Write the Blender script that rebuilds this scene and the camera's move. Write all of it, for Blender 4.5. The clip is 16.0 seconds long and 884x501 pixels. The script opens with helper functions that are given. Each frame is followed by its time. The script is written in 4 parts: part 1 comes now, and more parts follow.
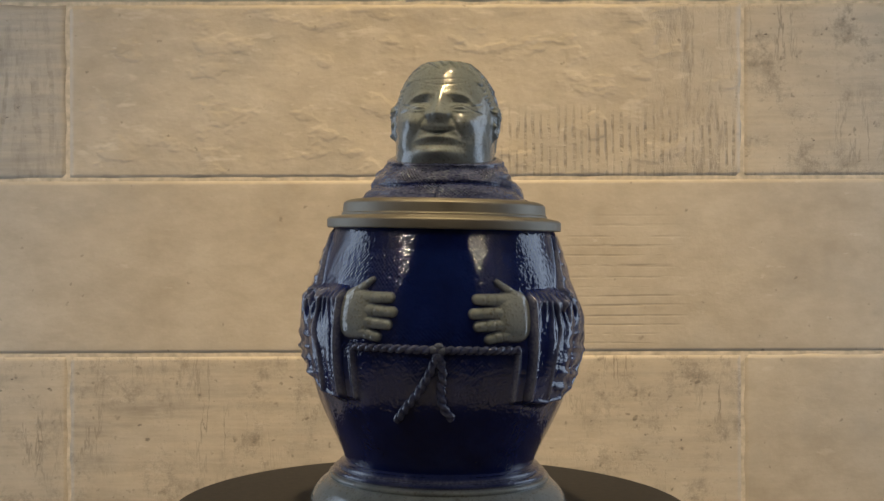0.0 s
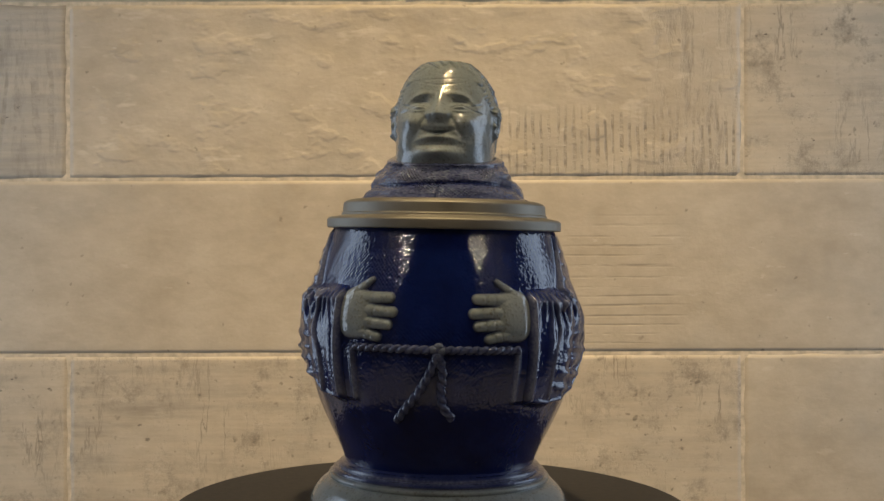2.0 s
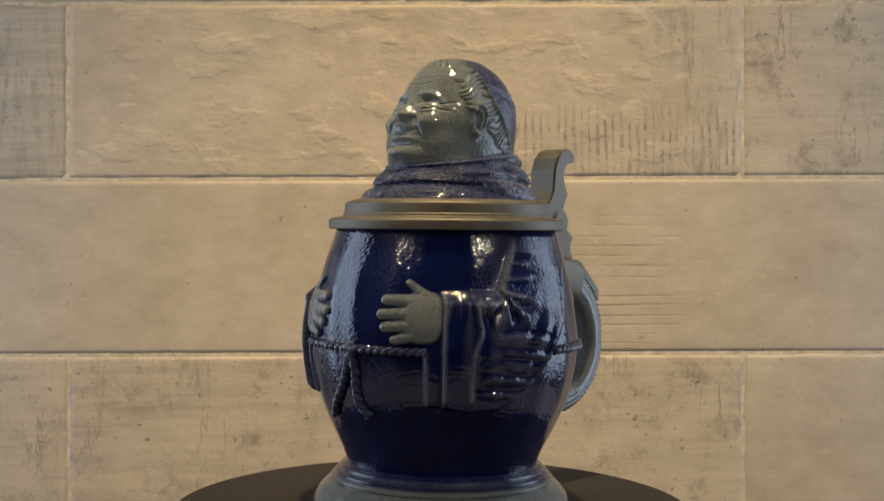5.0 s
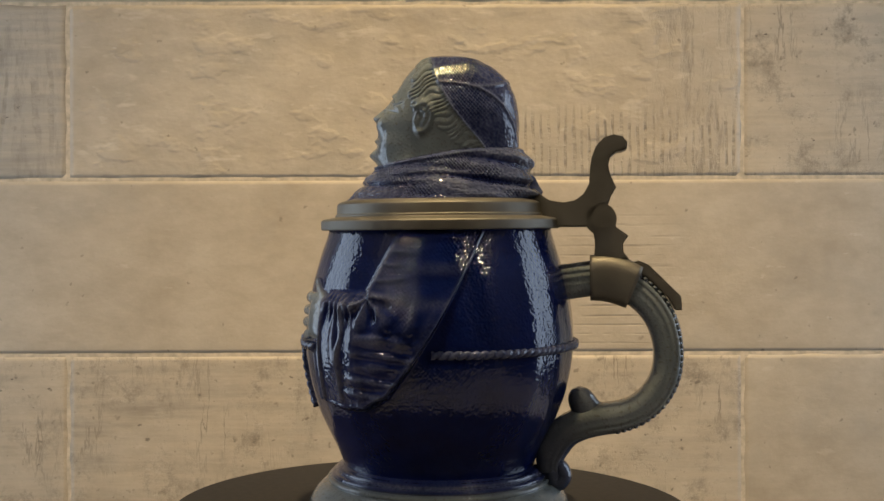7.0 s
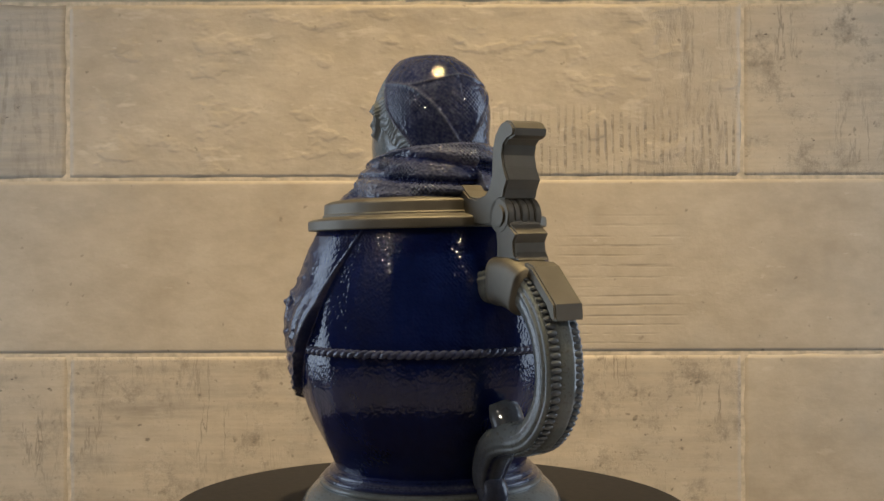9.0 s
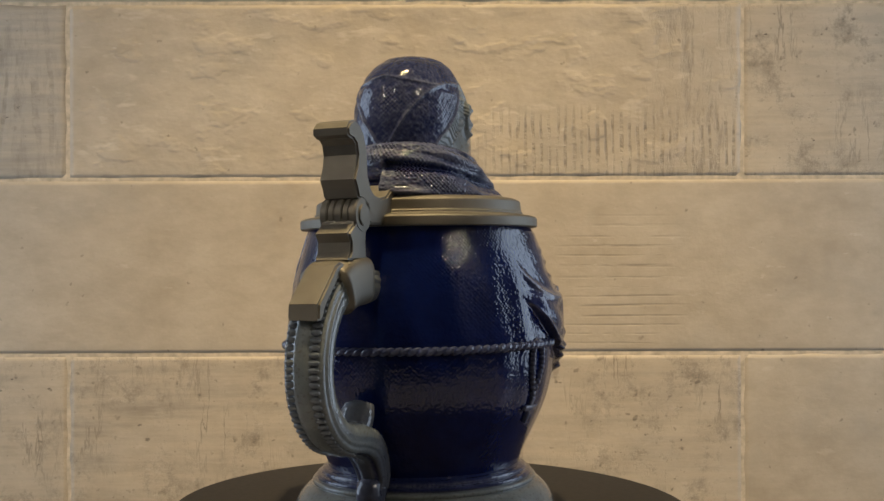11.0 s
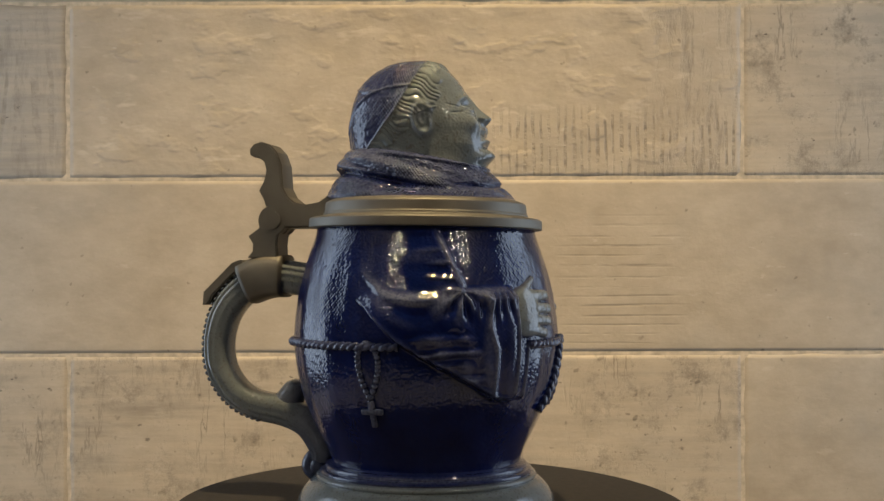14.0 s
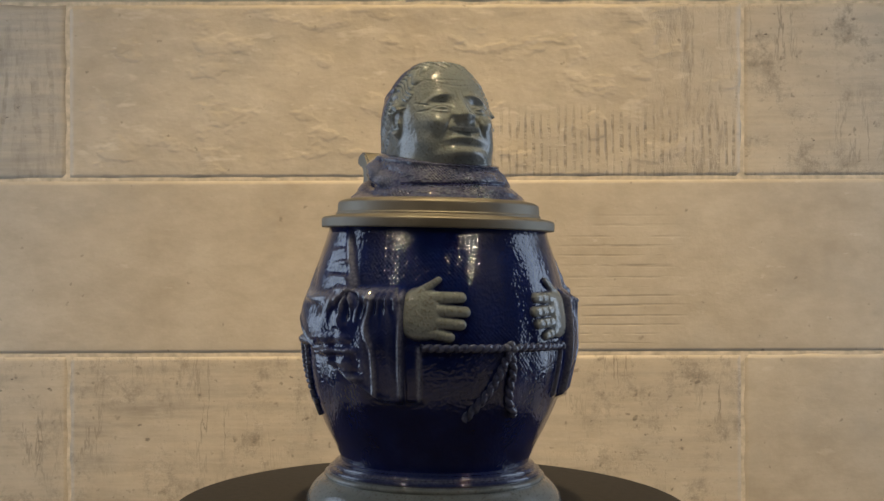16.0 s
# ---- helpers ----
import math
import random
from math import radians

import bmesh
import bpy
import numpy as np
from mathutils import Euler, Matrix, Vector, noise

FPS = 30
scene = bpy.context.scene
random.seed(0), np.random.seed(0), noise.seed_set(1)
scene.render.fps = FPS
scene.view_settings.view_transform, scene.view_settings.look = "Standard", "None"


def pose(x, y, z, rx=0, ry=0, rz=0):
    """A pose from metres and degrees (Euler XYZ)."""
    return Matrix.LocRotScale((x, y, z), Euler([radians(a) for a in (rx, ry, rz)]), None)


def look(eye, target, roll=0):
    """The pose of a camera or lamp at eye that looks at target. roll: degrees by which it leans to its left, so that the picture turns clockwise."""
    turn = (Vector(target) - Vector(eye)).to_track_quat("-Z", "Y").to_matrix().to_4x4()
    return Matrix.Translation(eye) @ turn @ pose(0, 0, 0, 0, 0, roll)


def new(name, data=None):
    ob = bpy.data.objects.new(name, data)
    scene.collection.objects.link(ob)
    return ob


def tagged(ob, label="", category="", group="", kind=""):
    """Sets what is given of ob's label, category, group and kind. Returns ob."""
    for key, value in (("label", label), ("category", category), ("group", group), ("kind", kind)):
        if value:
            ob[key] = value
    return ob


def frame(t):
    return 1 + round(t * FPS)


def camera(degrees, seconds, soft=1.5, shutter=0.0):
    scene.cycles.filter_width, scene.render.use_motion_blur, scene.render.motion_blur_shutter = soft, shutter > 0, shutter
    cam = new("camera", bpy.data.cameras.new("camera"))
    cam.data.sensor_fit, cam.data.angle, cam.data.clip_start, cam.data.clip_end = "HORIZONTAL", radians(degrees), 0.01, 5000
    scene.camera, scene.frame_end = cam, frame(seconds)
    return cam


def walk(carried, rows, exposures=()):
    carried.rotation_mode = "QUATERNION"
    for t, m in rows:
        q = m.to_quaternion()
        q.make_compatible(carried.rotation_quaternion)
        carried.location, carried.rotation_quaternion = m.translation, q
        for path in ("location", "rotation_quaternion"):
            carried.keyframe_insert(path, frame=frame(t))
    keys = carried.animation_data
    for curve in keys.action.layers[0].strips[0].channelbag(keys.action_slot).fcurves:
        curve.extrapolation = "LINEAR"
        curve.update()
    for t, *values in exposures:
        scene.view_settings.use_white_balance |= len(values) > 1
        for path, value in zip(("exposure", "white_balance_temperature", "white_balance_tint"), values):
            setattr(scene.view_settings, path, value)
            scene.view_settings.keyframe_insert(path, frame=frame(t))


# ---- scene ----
# One unit of the plan, U, is a quarter of a millimetre.
U = 0.00025
EYE = Vector((0.00425, -0.5125, 0.1125))
WALL_Y = 0.5166          # face of the tiled wall
SPIN = 26.34             # degrees a second, clockwise from above
SPIN_START = 3.54

cam = camera(41.86, 16.0, soft=1.5)
CAM_POSE = pose(EYE.x, EYE.y, EYE.z, 90, 0, 0)
walk(cam, [(0.0, CAM_POSE), (16.0, CAM_POSE)], exposures=[(0.0, 0.0), (16.0, 0.0)])


# ---- world and lights ----
world = bpy.data.worlds.new("world")
scene.world = world
world.use_nodes = True
world.node_tree.nodes["Background"].inputs[0].default_value = (0.55, 0.6, 0.7, 1)
world.node_tree.nodes["Background"].inputs[1].default_value = 0.05


def area(name, m, sx, sy, watts, colour):
    d = bpy.data.lights.new(name, "AREA")
    d.shape, d.size, d.size_y, d.energy, d.color = "RECTANGLE", sx, sy, watts, colour
    ob = new(name, d)
    ob.matrix_world = m
    return ob


# daylight in the two tall side windows, warm downlights before the tiled wall, small added fill bulbs
WIN_X, WIN_Y0, WIN_Y1, WIN_Z0, WIN_Z1 = 0.80, -0.02, 0.44, -0.16, 0.62
for side in (-1, 1):
    c = (side * (WIN_X + 0.03), (WIN_Y0 + WIN_Y1) / 2, (WIN_Z0 + WIN_Z1) / 2)
    area("window_light", look(c, (0, c[1], c[2])), WIN_Y1 - WIN_Y0, WIN_Z1 - WIN_Z0, 3.4, (0.66, 0.8, 1.0))
spot = bpy.data.lights.new("wall_spot", "SPOT")
spot.energy, spot.color, spot.spot_size, spot.spot_blend, spot.shadow_soft_size = 182.0, (1.0, 0.76, 0.415), radians(52), 1.0, 0.05
WASHER = Vector((0.02, -0.15, 1.60))
new("wall_spot", spot).matrix_world = look(WASHER, (0.02, 0.203, -0.40))
# Unseen bulbs where glints put ceiling lamps, multiplied and brightened as front fill.
FILL_LAMPS = [(-0.55, -0.68, 0.85), (0.55, -0.77, 0.87), (-0.55, -0.62, 0.67), (0.55, -0.71, 0.69)]
FILL_GLOW = 500.0


# ---- materials ----
def mat(name):
    m = bpy.data.materials.new(name)
    m.use_nodes = True
    return m, m.node_tree.nodes, m.node_tree.links, m.node_tree.nodes["Principled BSDF"]


def nd(n, kind, **kw):
    x = n.new(kind)
    for k, v in kw.items():
        x.inputs[k].default_value = v
    return x


def ramp(n, l, src, stops):
    r = n.new("ShaderNodeValToRGB")
    e = r.color_ramp.elements
    while len(e) < len(stops):
        e.new(0.5)
    for i, (p, c) in enumerate(stops):
        e[i].position = p
        e[i].color = (*c, 1) if len(c) == 3 else c
    l.new(src, r.inputs[0])
    return r


def g(v):
    return (v, v, v)


def mix(n, l, fac, a, b, blend="MIX"):
    m = n.new("ShaderNodeMix")
    m.data_type, m.blend_type = "RGBA", blend
    for s, i in ((fac, 0), (a, 6), (b, 7)):
        if isinstance(s, (int, float)):
            m.inputs[i].default_value = s
        elif isinstance(s, tuple):
            m.inputs[i].default_value = (*s, 1)
        else:
            l.new(s, m.inputs[i])
    return m.outputs[2]


def math_node(n, l, op, a, b=None, clamp=False):
    m = n.new("ShaderNodeMath")
    m.operation, m.use_clamp = op, clamp
    for s, i in ((a, 0), (b, 1)):
        if s is None:
            continue
        if isinstance(s, (int, float)):
            m.inputs[i].default_value = s
        else:
            l.new(s, m.inputs[i])
    return m.outputs[0]


def bump(n, l, height, strength, dist, base=None):
    b = nd(n, "ShaderNodeBump", Strength=strength, Distance=dist)
    l.new(height, b.inputs["Height"])
    if base is not None:
        l.new(base, b.inputs["Normal"])
    return b.outputs[0]


def glaze_material():
    """Salt-glazed stoneware: attribute 'blue' is the cobalt wash, 'thin' where it broke over edges, with some highlight
    and haze painted in.
    """
    m, n, l, p = mat("salt_glaze")
    tc = n.new("ShaderNodeTexCoord").outputs["Object"]
    blue = n.new("ShaderNodeAttribute"); blue.attribute_name = "blue"
    thin = n.new("ShaderNodeAttribute"); thin.attribute_name = "thin"
    big = nd(n, "ShaderNodeTexNoise", Scale=55.0, Detail=4.0, Roughness=0.6)
    fine = nd(n, "ShaderNodeTexNoise", Scale=900.0, Detail=0.0)
    peel = nd(n, "ShaderNodeTexNoise", Scale=520.0, Detail=0.6)
    for t in (big, fine, peel):
        l.new(tc, t.inputs["Vector"])
    grey = ramp(n, l, big.outputs[0], [(0.3, (0.136, 0.155, 0.157)), (0.7, (0.194, 0.216, 0.216))]).outputs[0]
    grey = mix(n, l, ramp(n, l, fine.outputs[0], [(0.62, g(0)), (0.75, g(0.5))]).outputs[0], grey, (0.10, 0.09, 0.065))
    cobalt = ramp(n, l, big.outputs[0], [(0.3, (0.0020, 0.0058, 0.042)), (0.55, (0.0032, 0.0088, 0.062)), (0.8, (0.0066, 0.014, 0.086))]).outputs[0]
    pale = ramp(n, l, big.outputs[0], [(0.3, (0.06, 0.072, 0.13)), (0.7, (0.13, 0.142, 0.20))]).outputs[0]
    t2 = math_node(n, l, "MULTIPLY", thin.outputs["Fac"], math_node(n, l, "ADD", math_node(n, l, "MULTIPLY", fine.outputs[0], 1.2), 0.35), True)
    cob = mix(n, l, t2, cobalt, pale)
    l.new(mix(n, l, blue.outputs["Fac"], grey, cob), p.inputs["Base Color"])
    p.inputs["Roughness"].default_value = 0.055
    p.inputs["IOR"].default_value = 1.5
    wash = math_node(n, l, "ADD", math_node(n, l, "MULTIPLY", blue.outputs["Fac"], 0.25), 0.75)
    b1 = bump(n, l, math_node(n, l, "MULTIPLY", peel.outputs[0], wash), 0.22, 0.0006)
    b2 = bump(n, l, fine.outputs[0], 0.36, 0.0003, b1)
    l.new(b2, p.inputs["Normal"])
    return m


def pewter_material():
    m, n, l, p = mat("aged_pewter")
    tc = n.new("ShaderNodeTexCoord").outputs["Object"]
    a = nd(n, "ShaderNodeTexNoise", Scale=90.0, Detail=5.0)
    f = nd(n, "ShaderNodeTexNoise", Scale=1500.0, Detail=2.0)
    l.new(tc, a.inputs["Vector"]); l.new(tc, f.inputs["Vector"])
    l.new(ramp(n, l, a.outputs[0], [(0.3, (0.165, 0.150, 0.122)), (0.7, (0.225, 0.207, 0.172))]).outputs[0], p.inputs["Base Color"])
    p.inputs["Metallic"].default_value = 1.0
    l.new(ramp(n, l, a.outputs[0], [(0.3, g(0.52)), (0.7, g(0.66))]).outputs[0], p.inputs["Roughness"])
    l.new(bump(n, l, f.outputs[0], 0.12, 0.0002), p.inputs["Normal"])
    return m


def plain_material(name, c, rough, scale=60.0, vary=0.25, bump_d=0.0003):
    m, n, l, p = mat(name)
    tc = n.new("ShaderNodeTexCoord").outputs["Object"]
    a = nd(n, "ShaderNodeTexNoise", Scale=scale, Detail=5.0)
    l.new(tc, a.inputs["Vector"])
    lo, hi = tuple(v * (1 - vary) for v in c), tuple(v * (1 + vary) for v in c)
    l.new(ramp(n, l, a.outputs[0], [(0.3, lo), (0.7, hi)]).outputs[0], p.inputs["Base Color"])
    p.inputs["Roughness"].default_value = rough
    l.new(bump(n, l, a.outputs[0], 0.2, bump_d), p.inputs["Normal"])
    return m


def tile_material(name, kind):
    """Weathered beige porcelain plank, chip highlights painted in; kind picks the printed wear: plain, chipped,
    hatched, lined or stained.
    """
    m, n, l, p = mat(name)
    tc = n.new("ShaderNodeTexCoord").outputs["Object"]
    rnd = n.new("ShaderNodeObjectInfo").outputs["Random"]
    sh = n.new("ShaderNodeVectorMath"); sh.operation = "ADD"
    comb = n.new("ShaderNodeCombineXYZ")
    l.new(math_node(n, l, "MULTIPLY", rnd, 37.0), comb.inputs[0])
    l.new(math_node(n, l, "MULTIPLY", rnd, 11.0), comb.inputs[2])
    l.new(tc, sh.inputs[0]); l.new(comb.outputs[0], sh.inputs[1])
    vec = sh.outputs[0]

    def noise_tex(scale, detail, stretch=(1, 1, 1), rough=0.55, src=vec):
        mp = nd(n, "ShaderNodeMapping", Scale=stretch)
        l.new(src, mp.inputs["Vector"])
        t = nd(n, "ShaderNodeTexNoise", Scale=scale, Detail=detail, Roughness=rough)
        l.new(mp.outputs[0], t.inputs["Vector"])
        return t.outputs[0]

    cloud = noise_tex(7.0, 5.0)
    mid = noise_tex(28.0, 6.0, (1, 1, 1.6), 0.65)
    fine = noise_tex(260.0, 3.0)
    col = ramp(n, l, cloud, [(0.3, (0.42, 0.335, 0.230)), (0.5, (0.50, 0.408, 0.290)), (0.72, (0.57, 0.472, 0.343))]).outputs[0]
    col = mix(n, l, 0.45, col, ramp(n, l, mid, [(0.35, (0.39, 0.31, 0.215)), (0.65, (0.60, 0.50, 0.38))]).outputs[0])
    # grey weathering patches
    col = mix(n, l, ramp(n, l, noise_tex(11.0, 4.0), [(0.52, g(0)), (0.75, g(0.55))]).outputs[0], col, (0.36, 0.315, 0.25))
    # dark pits
    pits = ramp(n, l, noise_tex(95.0, 2.0), [(0.66 if kind == 'stained' else 0.70, g(0)), (0.72 if kind == 'stained' else 0.75, g(1))]).outputs[0]
    col = mix(n, l, math_node(n, l, "MULTIPLY", pits, 0.8 if kind == "stained" else 0.55), col, (0.13, 0.10, 0.07))
    # pale chips, with their highlights painted into the colour
    lit_fleck = ramp(n, l, noise_tex(46.0, 4.0, (0.7, 1, 1.7), 0.6), [(0.64, g(0)), (0.70, g(1))]).outputs[0]
    col = mix(n, l, math_node(n, l, "MULTIPLY", lit_fleck, 0.4 if kind != "plain" else 0.2), col, (0.68, 0.59, 0.46))
    grain = ramp(n, l, noise_tex(120.0, 6.0, (0.6, 1, 1.6), 0.7), [(0.35, g(0)), (0.65, g(1))]).outputs[0]
    col = mix(n, l, math_node(n, l, "MULTIPLY", grain, 0.16), col, (0.33, 0.27, 0.19))
    height = math_node(n, l, "ADD", math_node(n, l, "MULTIPLY", mid, 0.5), math_node(n, l, "MULTIPLY", fine, 0.12))
    amount = 0.22
    sep = n.new("ShaderNodeSeparateXYZ"); l.new(tc, sep.inputs[0])

    def band(src, lo, hi, soft):
        a = nd(n, "ShaderNodeMapRange", **{"From Min": lo, "From Max": lo + soft})
        b = nd(n, "ShaderNodeMapRange", **{"From Min": hi - soft, "From Max": hi})
        l.new(src, a.inputs[0]); l.new(src, b.inputs[0])
        return math_node(n, l, "MULTIPLY", a.outputs[0], math_node(n, l, "SUBTRACT", 1.0, b.outputs[0]))

    if kind == "chipped":
        chip = noise_tex(26.0, 3.0, (0.8, 1, 1.3), 0.5)
        c2 = ramp(n, l, chip, [(0.56, g(0)), (0.63, g(1))]).outputs[0]
        # highlights of raised chips, put in as paler colour
        painted_glint = ramp(n, l, noise_tex(40.0, 3.0, (0.55, 1, 1.5), 0.55), [(0.60, g(0)), (0.68, g(0.55))]).outputs[0]
        col = mix(n, l, painted_glint, col, (0.66, 0.56, 0.42))
        height = math_node(n, l, "ADD", height, math_node(n, l, "MULTIPLY", math_node(n, l, "ADD", math_node(n, l, "MULTIPLY", c2, 0.25), chip), 1.3))
        amount = 0.42
    saw = None
    if kind in ("chipped", "hatched"):
        w = nd(n, "ShaderNodeTexWave", Scale=44.0 if kind == "chipped" else 22.0, Distortion=3.0 if kind == "chipped" else 6.0, Detail=3.0)
        w.inputs["Detail Scale"].default_value = 2.0
        mp = nd(n, "ShaderNodeMapping", Scale=(1, 1, 0.25))
        l.new(tc, mp.inputs["Vector"]); l.new(mp.outputs[0], w.inputs["Vector"])
        reg = math_node(n, l, "MULTIPLY", band(sep.outputs[0], 0.05, 0.40, 0.06), band(sep.outputs[2], -0.085, -0.012, 0.02)) if kind == "chipped" else band(sep.outputs[2], -0.075, 0.06, 0.05)
        lines = ramp(n, l, w.outputs[0], [(0.12, g(1)), (0.40, g(0))]).outputs[0]
        gate = ramp(n, l, noise_tex(42.0, 5.0, (1, 1, 1.5), 0.7), [(0.42, g(0)), (0.60, g(1))]).outputs[0]
        saw = math_node(n, l, "MULTIPLY", math_node(n, l, "MULTIPLY", lines, reg), gate)
        sc = noise_tex(60.0, 6.0, (1.4, 1, 0.35), 0.7)
        edge = math_node(n, l, "MULTIPLY", ramp(n, l, sc, [(0.5, g(0)), (0.68, g(1))]).outputs[0], band(sep.outputs[0], 0.20, 0.33, 0.06) if kind == "chipped" else 0.9)
        saw = math_node(n, l, "MAXIMUM", saw, edge)
        if kind == "hatched":
            col = mix(n, l, 0.45, col, (0.34, 0.305, 0.26))
    if kind == "lined":
        w = nd(n, "ShaderNodeTexWave", Scale=36.0, Distortion=3.5, Detail=3.0)
        w.bands_direction = "Z"
        mp = nd(n, "ShaderNodeMapping", Scale=(0.05, 1, 1))
        l.new(tc, mp.inputs["Vector"]); l.new(mp.outputs[0], w.inputs["Vector"])
        reg = math_node(n, l, "MULTIPLY", band(sep.outputs[0], -0.17, -0.045, 0.05), band(sep.outputs[2], -0.2, 0.05, 0.03))
        gate = ramp(n, l, noise_tex(9.0, 4.0, (1.8, 1, 9.0)), [(0.44, g(0)), (0.56, g(1))]).outputs[0]
        saw = math_node(n, l, "MULTIPLY", math_node(n, l, "MULTIPLY", ramp(n, l, w.outputs[0], [(0.02, g(1)), (0.16, g(0))]).outputs[0], reg), gate)
    if kind == "stained":
        sc = noise_tex(24.0, 8.0, (1.0, 1, 1.0), 0.82)
        streak = noise_tex(12.0, 5.0, (1.6, 1, 0.8), 0.75)
        saw = math_node(n, l, "MULTIPLY", ramp(n, l, sc, [(0.50, g(0)), (0.64, g(1))]).outputs[0], ramp(n, l, streak, [(0.40, g(0)), (0.55, g(1))]).outputs[0])
    if kind == "stained":
        crack = noise_tex(15.0, 5.0, (2.6, 1, 0.4), 0.6)
        thin_line = ramp(n, l, crack, [(0.470, g(0)), (0.485, g(1)), (0.500, g(0))]).outputs[0]
        saw = math_node(n, l, "MAXIMUM", saw, math_node(n, l, "MULTIPLY", thin_line, ramp(n, l, noise_tex(8.0, 3.0), [(0.50, g(0)), (0.60, g(0.9))]).outputs[0]))
    if kind in ("stained", "hatched"):
        smear = noise_tex(15.0, 6.0, (0.45, 1, 2.6), 0.72)
        smear = math_node(n, l, "MULTIPLY", ramp(n, l, smear, [(0.48, g(0)), (0.66, g(1))]).outputs[0], ramp(n, l, noise_tex(5.0, 3.0), [(0.42, g(0.1)), (0.60, g(1))]).outputs[0])
        col = mix(n, l, math_node(n, l, "MULTIPLY", smear, 0.6 if kind == "hatched" else 0.42), col, (0.20, 0.165, 0.125))
        specks = ramp(n, l, noise_tex(150.0, 2.0, (0.8, 1, 1.2)), [(0.69, g(0)), (0.73, g(0.85))]).outputs[0]
        col = mix(n, l, specks, col, (0.11, 0.085, 0.06))
        streaks = ramp(n, l, noise_tex(46.0, 5.0, (0.22, 1, 3.2), 0.6), [(0.40, g(0)), (0.66, g(0.45))]).outputs[0]
        col = mix(n, l, streaks, col, (0.62, 0.50, 0.35))
    if saw is not None:
        col = mix(n, l, math_node(n, l, "MULTIPLY", saw, {"stained": 0.75, "hatched": 0.42, "lined": 0.42}.get(kind, 0.62)), col, (0.17, 0.135, 0.095))
        height = math_node(n, l, "SUBTRACT", height, math_node(n, l, "MULTIPLY", saw, 0.5))
    l.new(col, p.inputs["Base Color"])
    l.new(ramp(n, l, mid, [(0.3, g(0.5)), (0.7, g(0.68))]).outputs[0], p.inputs["Roughness"])
    l.new(bump(n, l, height, amount, 0.004), p.inputs["Normal"])
    return m


GLAZE = glaze_material()
PEWTER = pewter_material()
GROUT = plain_material("grout", (0.56, 0.455, 0.32), 0.85, 120.0)
PLASTER = plain_material("room_plaster", (0.18, 0.177, 0.175), 0.8, 8.0)
FELT = plain_material("turntable_black", (0.020, 0.017, 0.015), 0.72, 300.0)
FELT.node_tree.nodes["Principled BSDF"].inputs["Specular IOR Level"].default_value = 0.3
TABLE = plain_material("dark_tabletop", (0.04, 0.032, 0.026), 0.45, 40.0)
PLINTH = plain_material("plinth_laminate", (0.25, 0.25, 0.29), 0.5, 30.0, 0.08)
WINDOW_PAINT = plain_material("window_paint", (0.6, 0.6, 0.58), 0.4, 50.0)
TILES = {k: tile_material("tile_" + k, k) for k in ("plain", "chipped", "hatched", "lined", "stained")}


# ---- mesh helpers ----
def finish(me, material, smooth=True):
    me.materials.append(material)
    if smooth:
        me.polygons.foreach_set("use_smooth", [True] * len(me.polygons))
    me.update()
    return me


def grid_mesh(name, pts, closed_u=False, closed_v=False, material=None, caps=False):
    """pts: array (rows, columns, 3). Quads between neighbours, in one mesh."""
    r, c = pts.shape[:2]
    idx = np.arange(r * c).reshape(r, c)
    a = idx if closed_v else idx[:-1]
    b = np.roll(idx, -1, 0) if closed_v else idx[1:]
    if closed_u:
        q = np.stack([a, np.roll(a, -1, 1), np.roll(b, -1, 1), b], -1)
    else:
        q = np.stack([a[:, :-1], a[:, 1:], b[:, 1:], b[:, :-1]], -1)
    faces = [tuple(f) for f in q.reshape(-1, 4).tolist()]
    if caps:
        faces += [tuple(idx[0][::-1].tolist()), tuple(idx[-1].tolist())]
    me = bpy.data.meshes.new(name)
    me.from_pydata(pts.reshape(-1, 3).tolist(), [], faces)
    if material:
        finish(me, material)
    return me


def put_attr(me, name, values):
    at = me.attributes.new(name, "FLOAT", "POINT")
    at.data.foreach_set("value", np.ascontiguousarray(values, dtype=np.float32).ravel())


def child(name, me, parent, label=""):
    ob = new(name, me)
    ob.parent = parent
    return tagged(ob, label) if label else ob


def part(name, bm, material, parent, label="", smooth=False):
    me = bpy.data.meshes.new(name)
    bm.to_mesh(me)
    bm.free()
    finish(me, material, smooth)
    return child(name, me, parent, label)


def sst(x, a, b):
    t = np.clip((x - a) / (b - a), 0, 1)
    return t * t * (3 - 2 * t)


def bell(x, c, w):
    return np.exp(-((x - c) / w) ** 2)


def vnoise(u, v, seed, period=0):
    """Smooth lattice noise, -1 to 1, one cell to a unit; u wraps after period cells."""
    rs = np.random.RandomState(seed)
    tab = rs.uniform(-1, 1, (256, 256))
    iu, iv = np.floor(u).astype(int), np.floor(v).astype(int)
    fu, fv = u - iu, v - iv
    fu, fv = fu * fu * (3 - 2 * fu), fv * fv * (3 - 2 * fv)
    wrap = (lambda i: i % period % 256) if period else (lambda i: i % 256)
    a, b, c, d = tab[wrap(iu), iv % 256], tab[wrap(iu + 1), iv % 256], tab[wrap(iu), (iv + 1) % 256], tab[wrap(iu + 1), (iv + 1) % 256]
    return (a * (1 - fu) + b * fu) * (1 - fv) + (c * (1 - fu) + d * fu) * fv


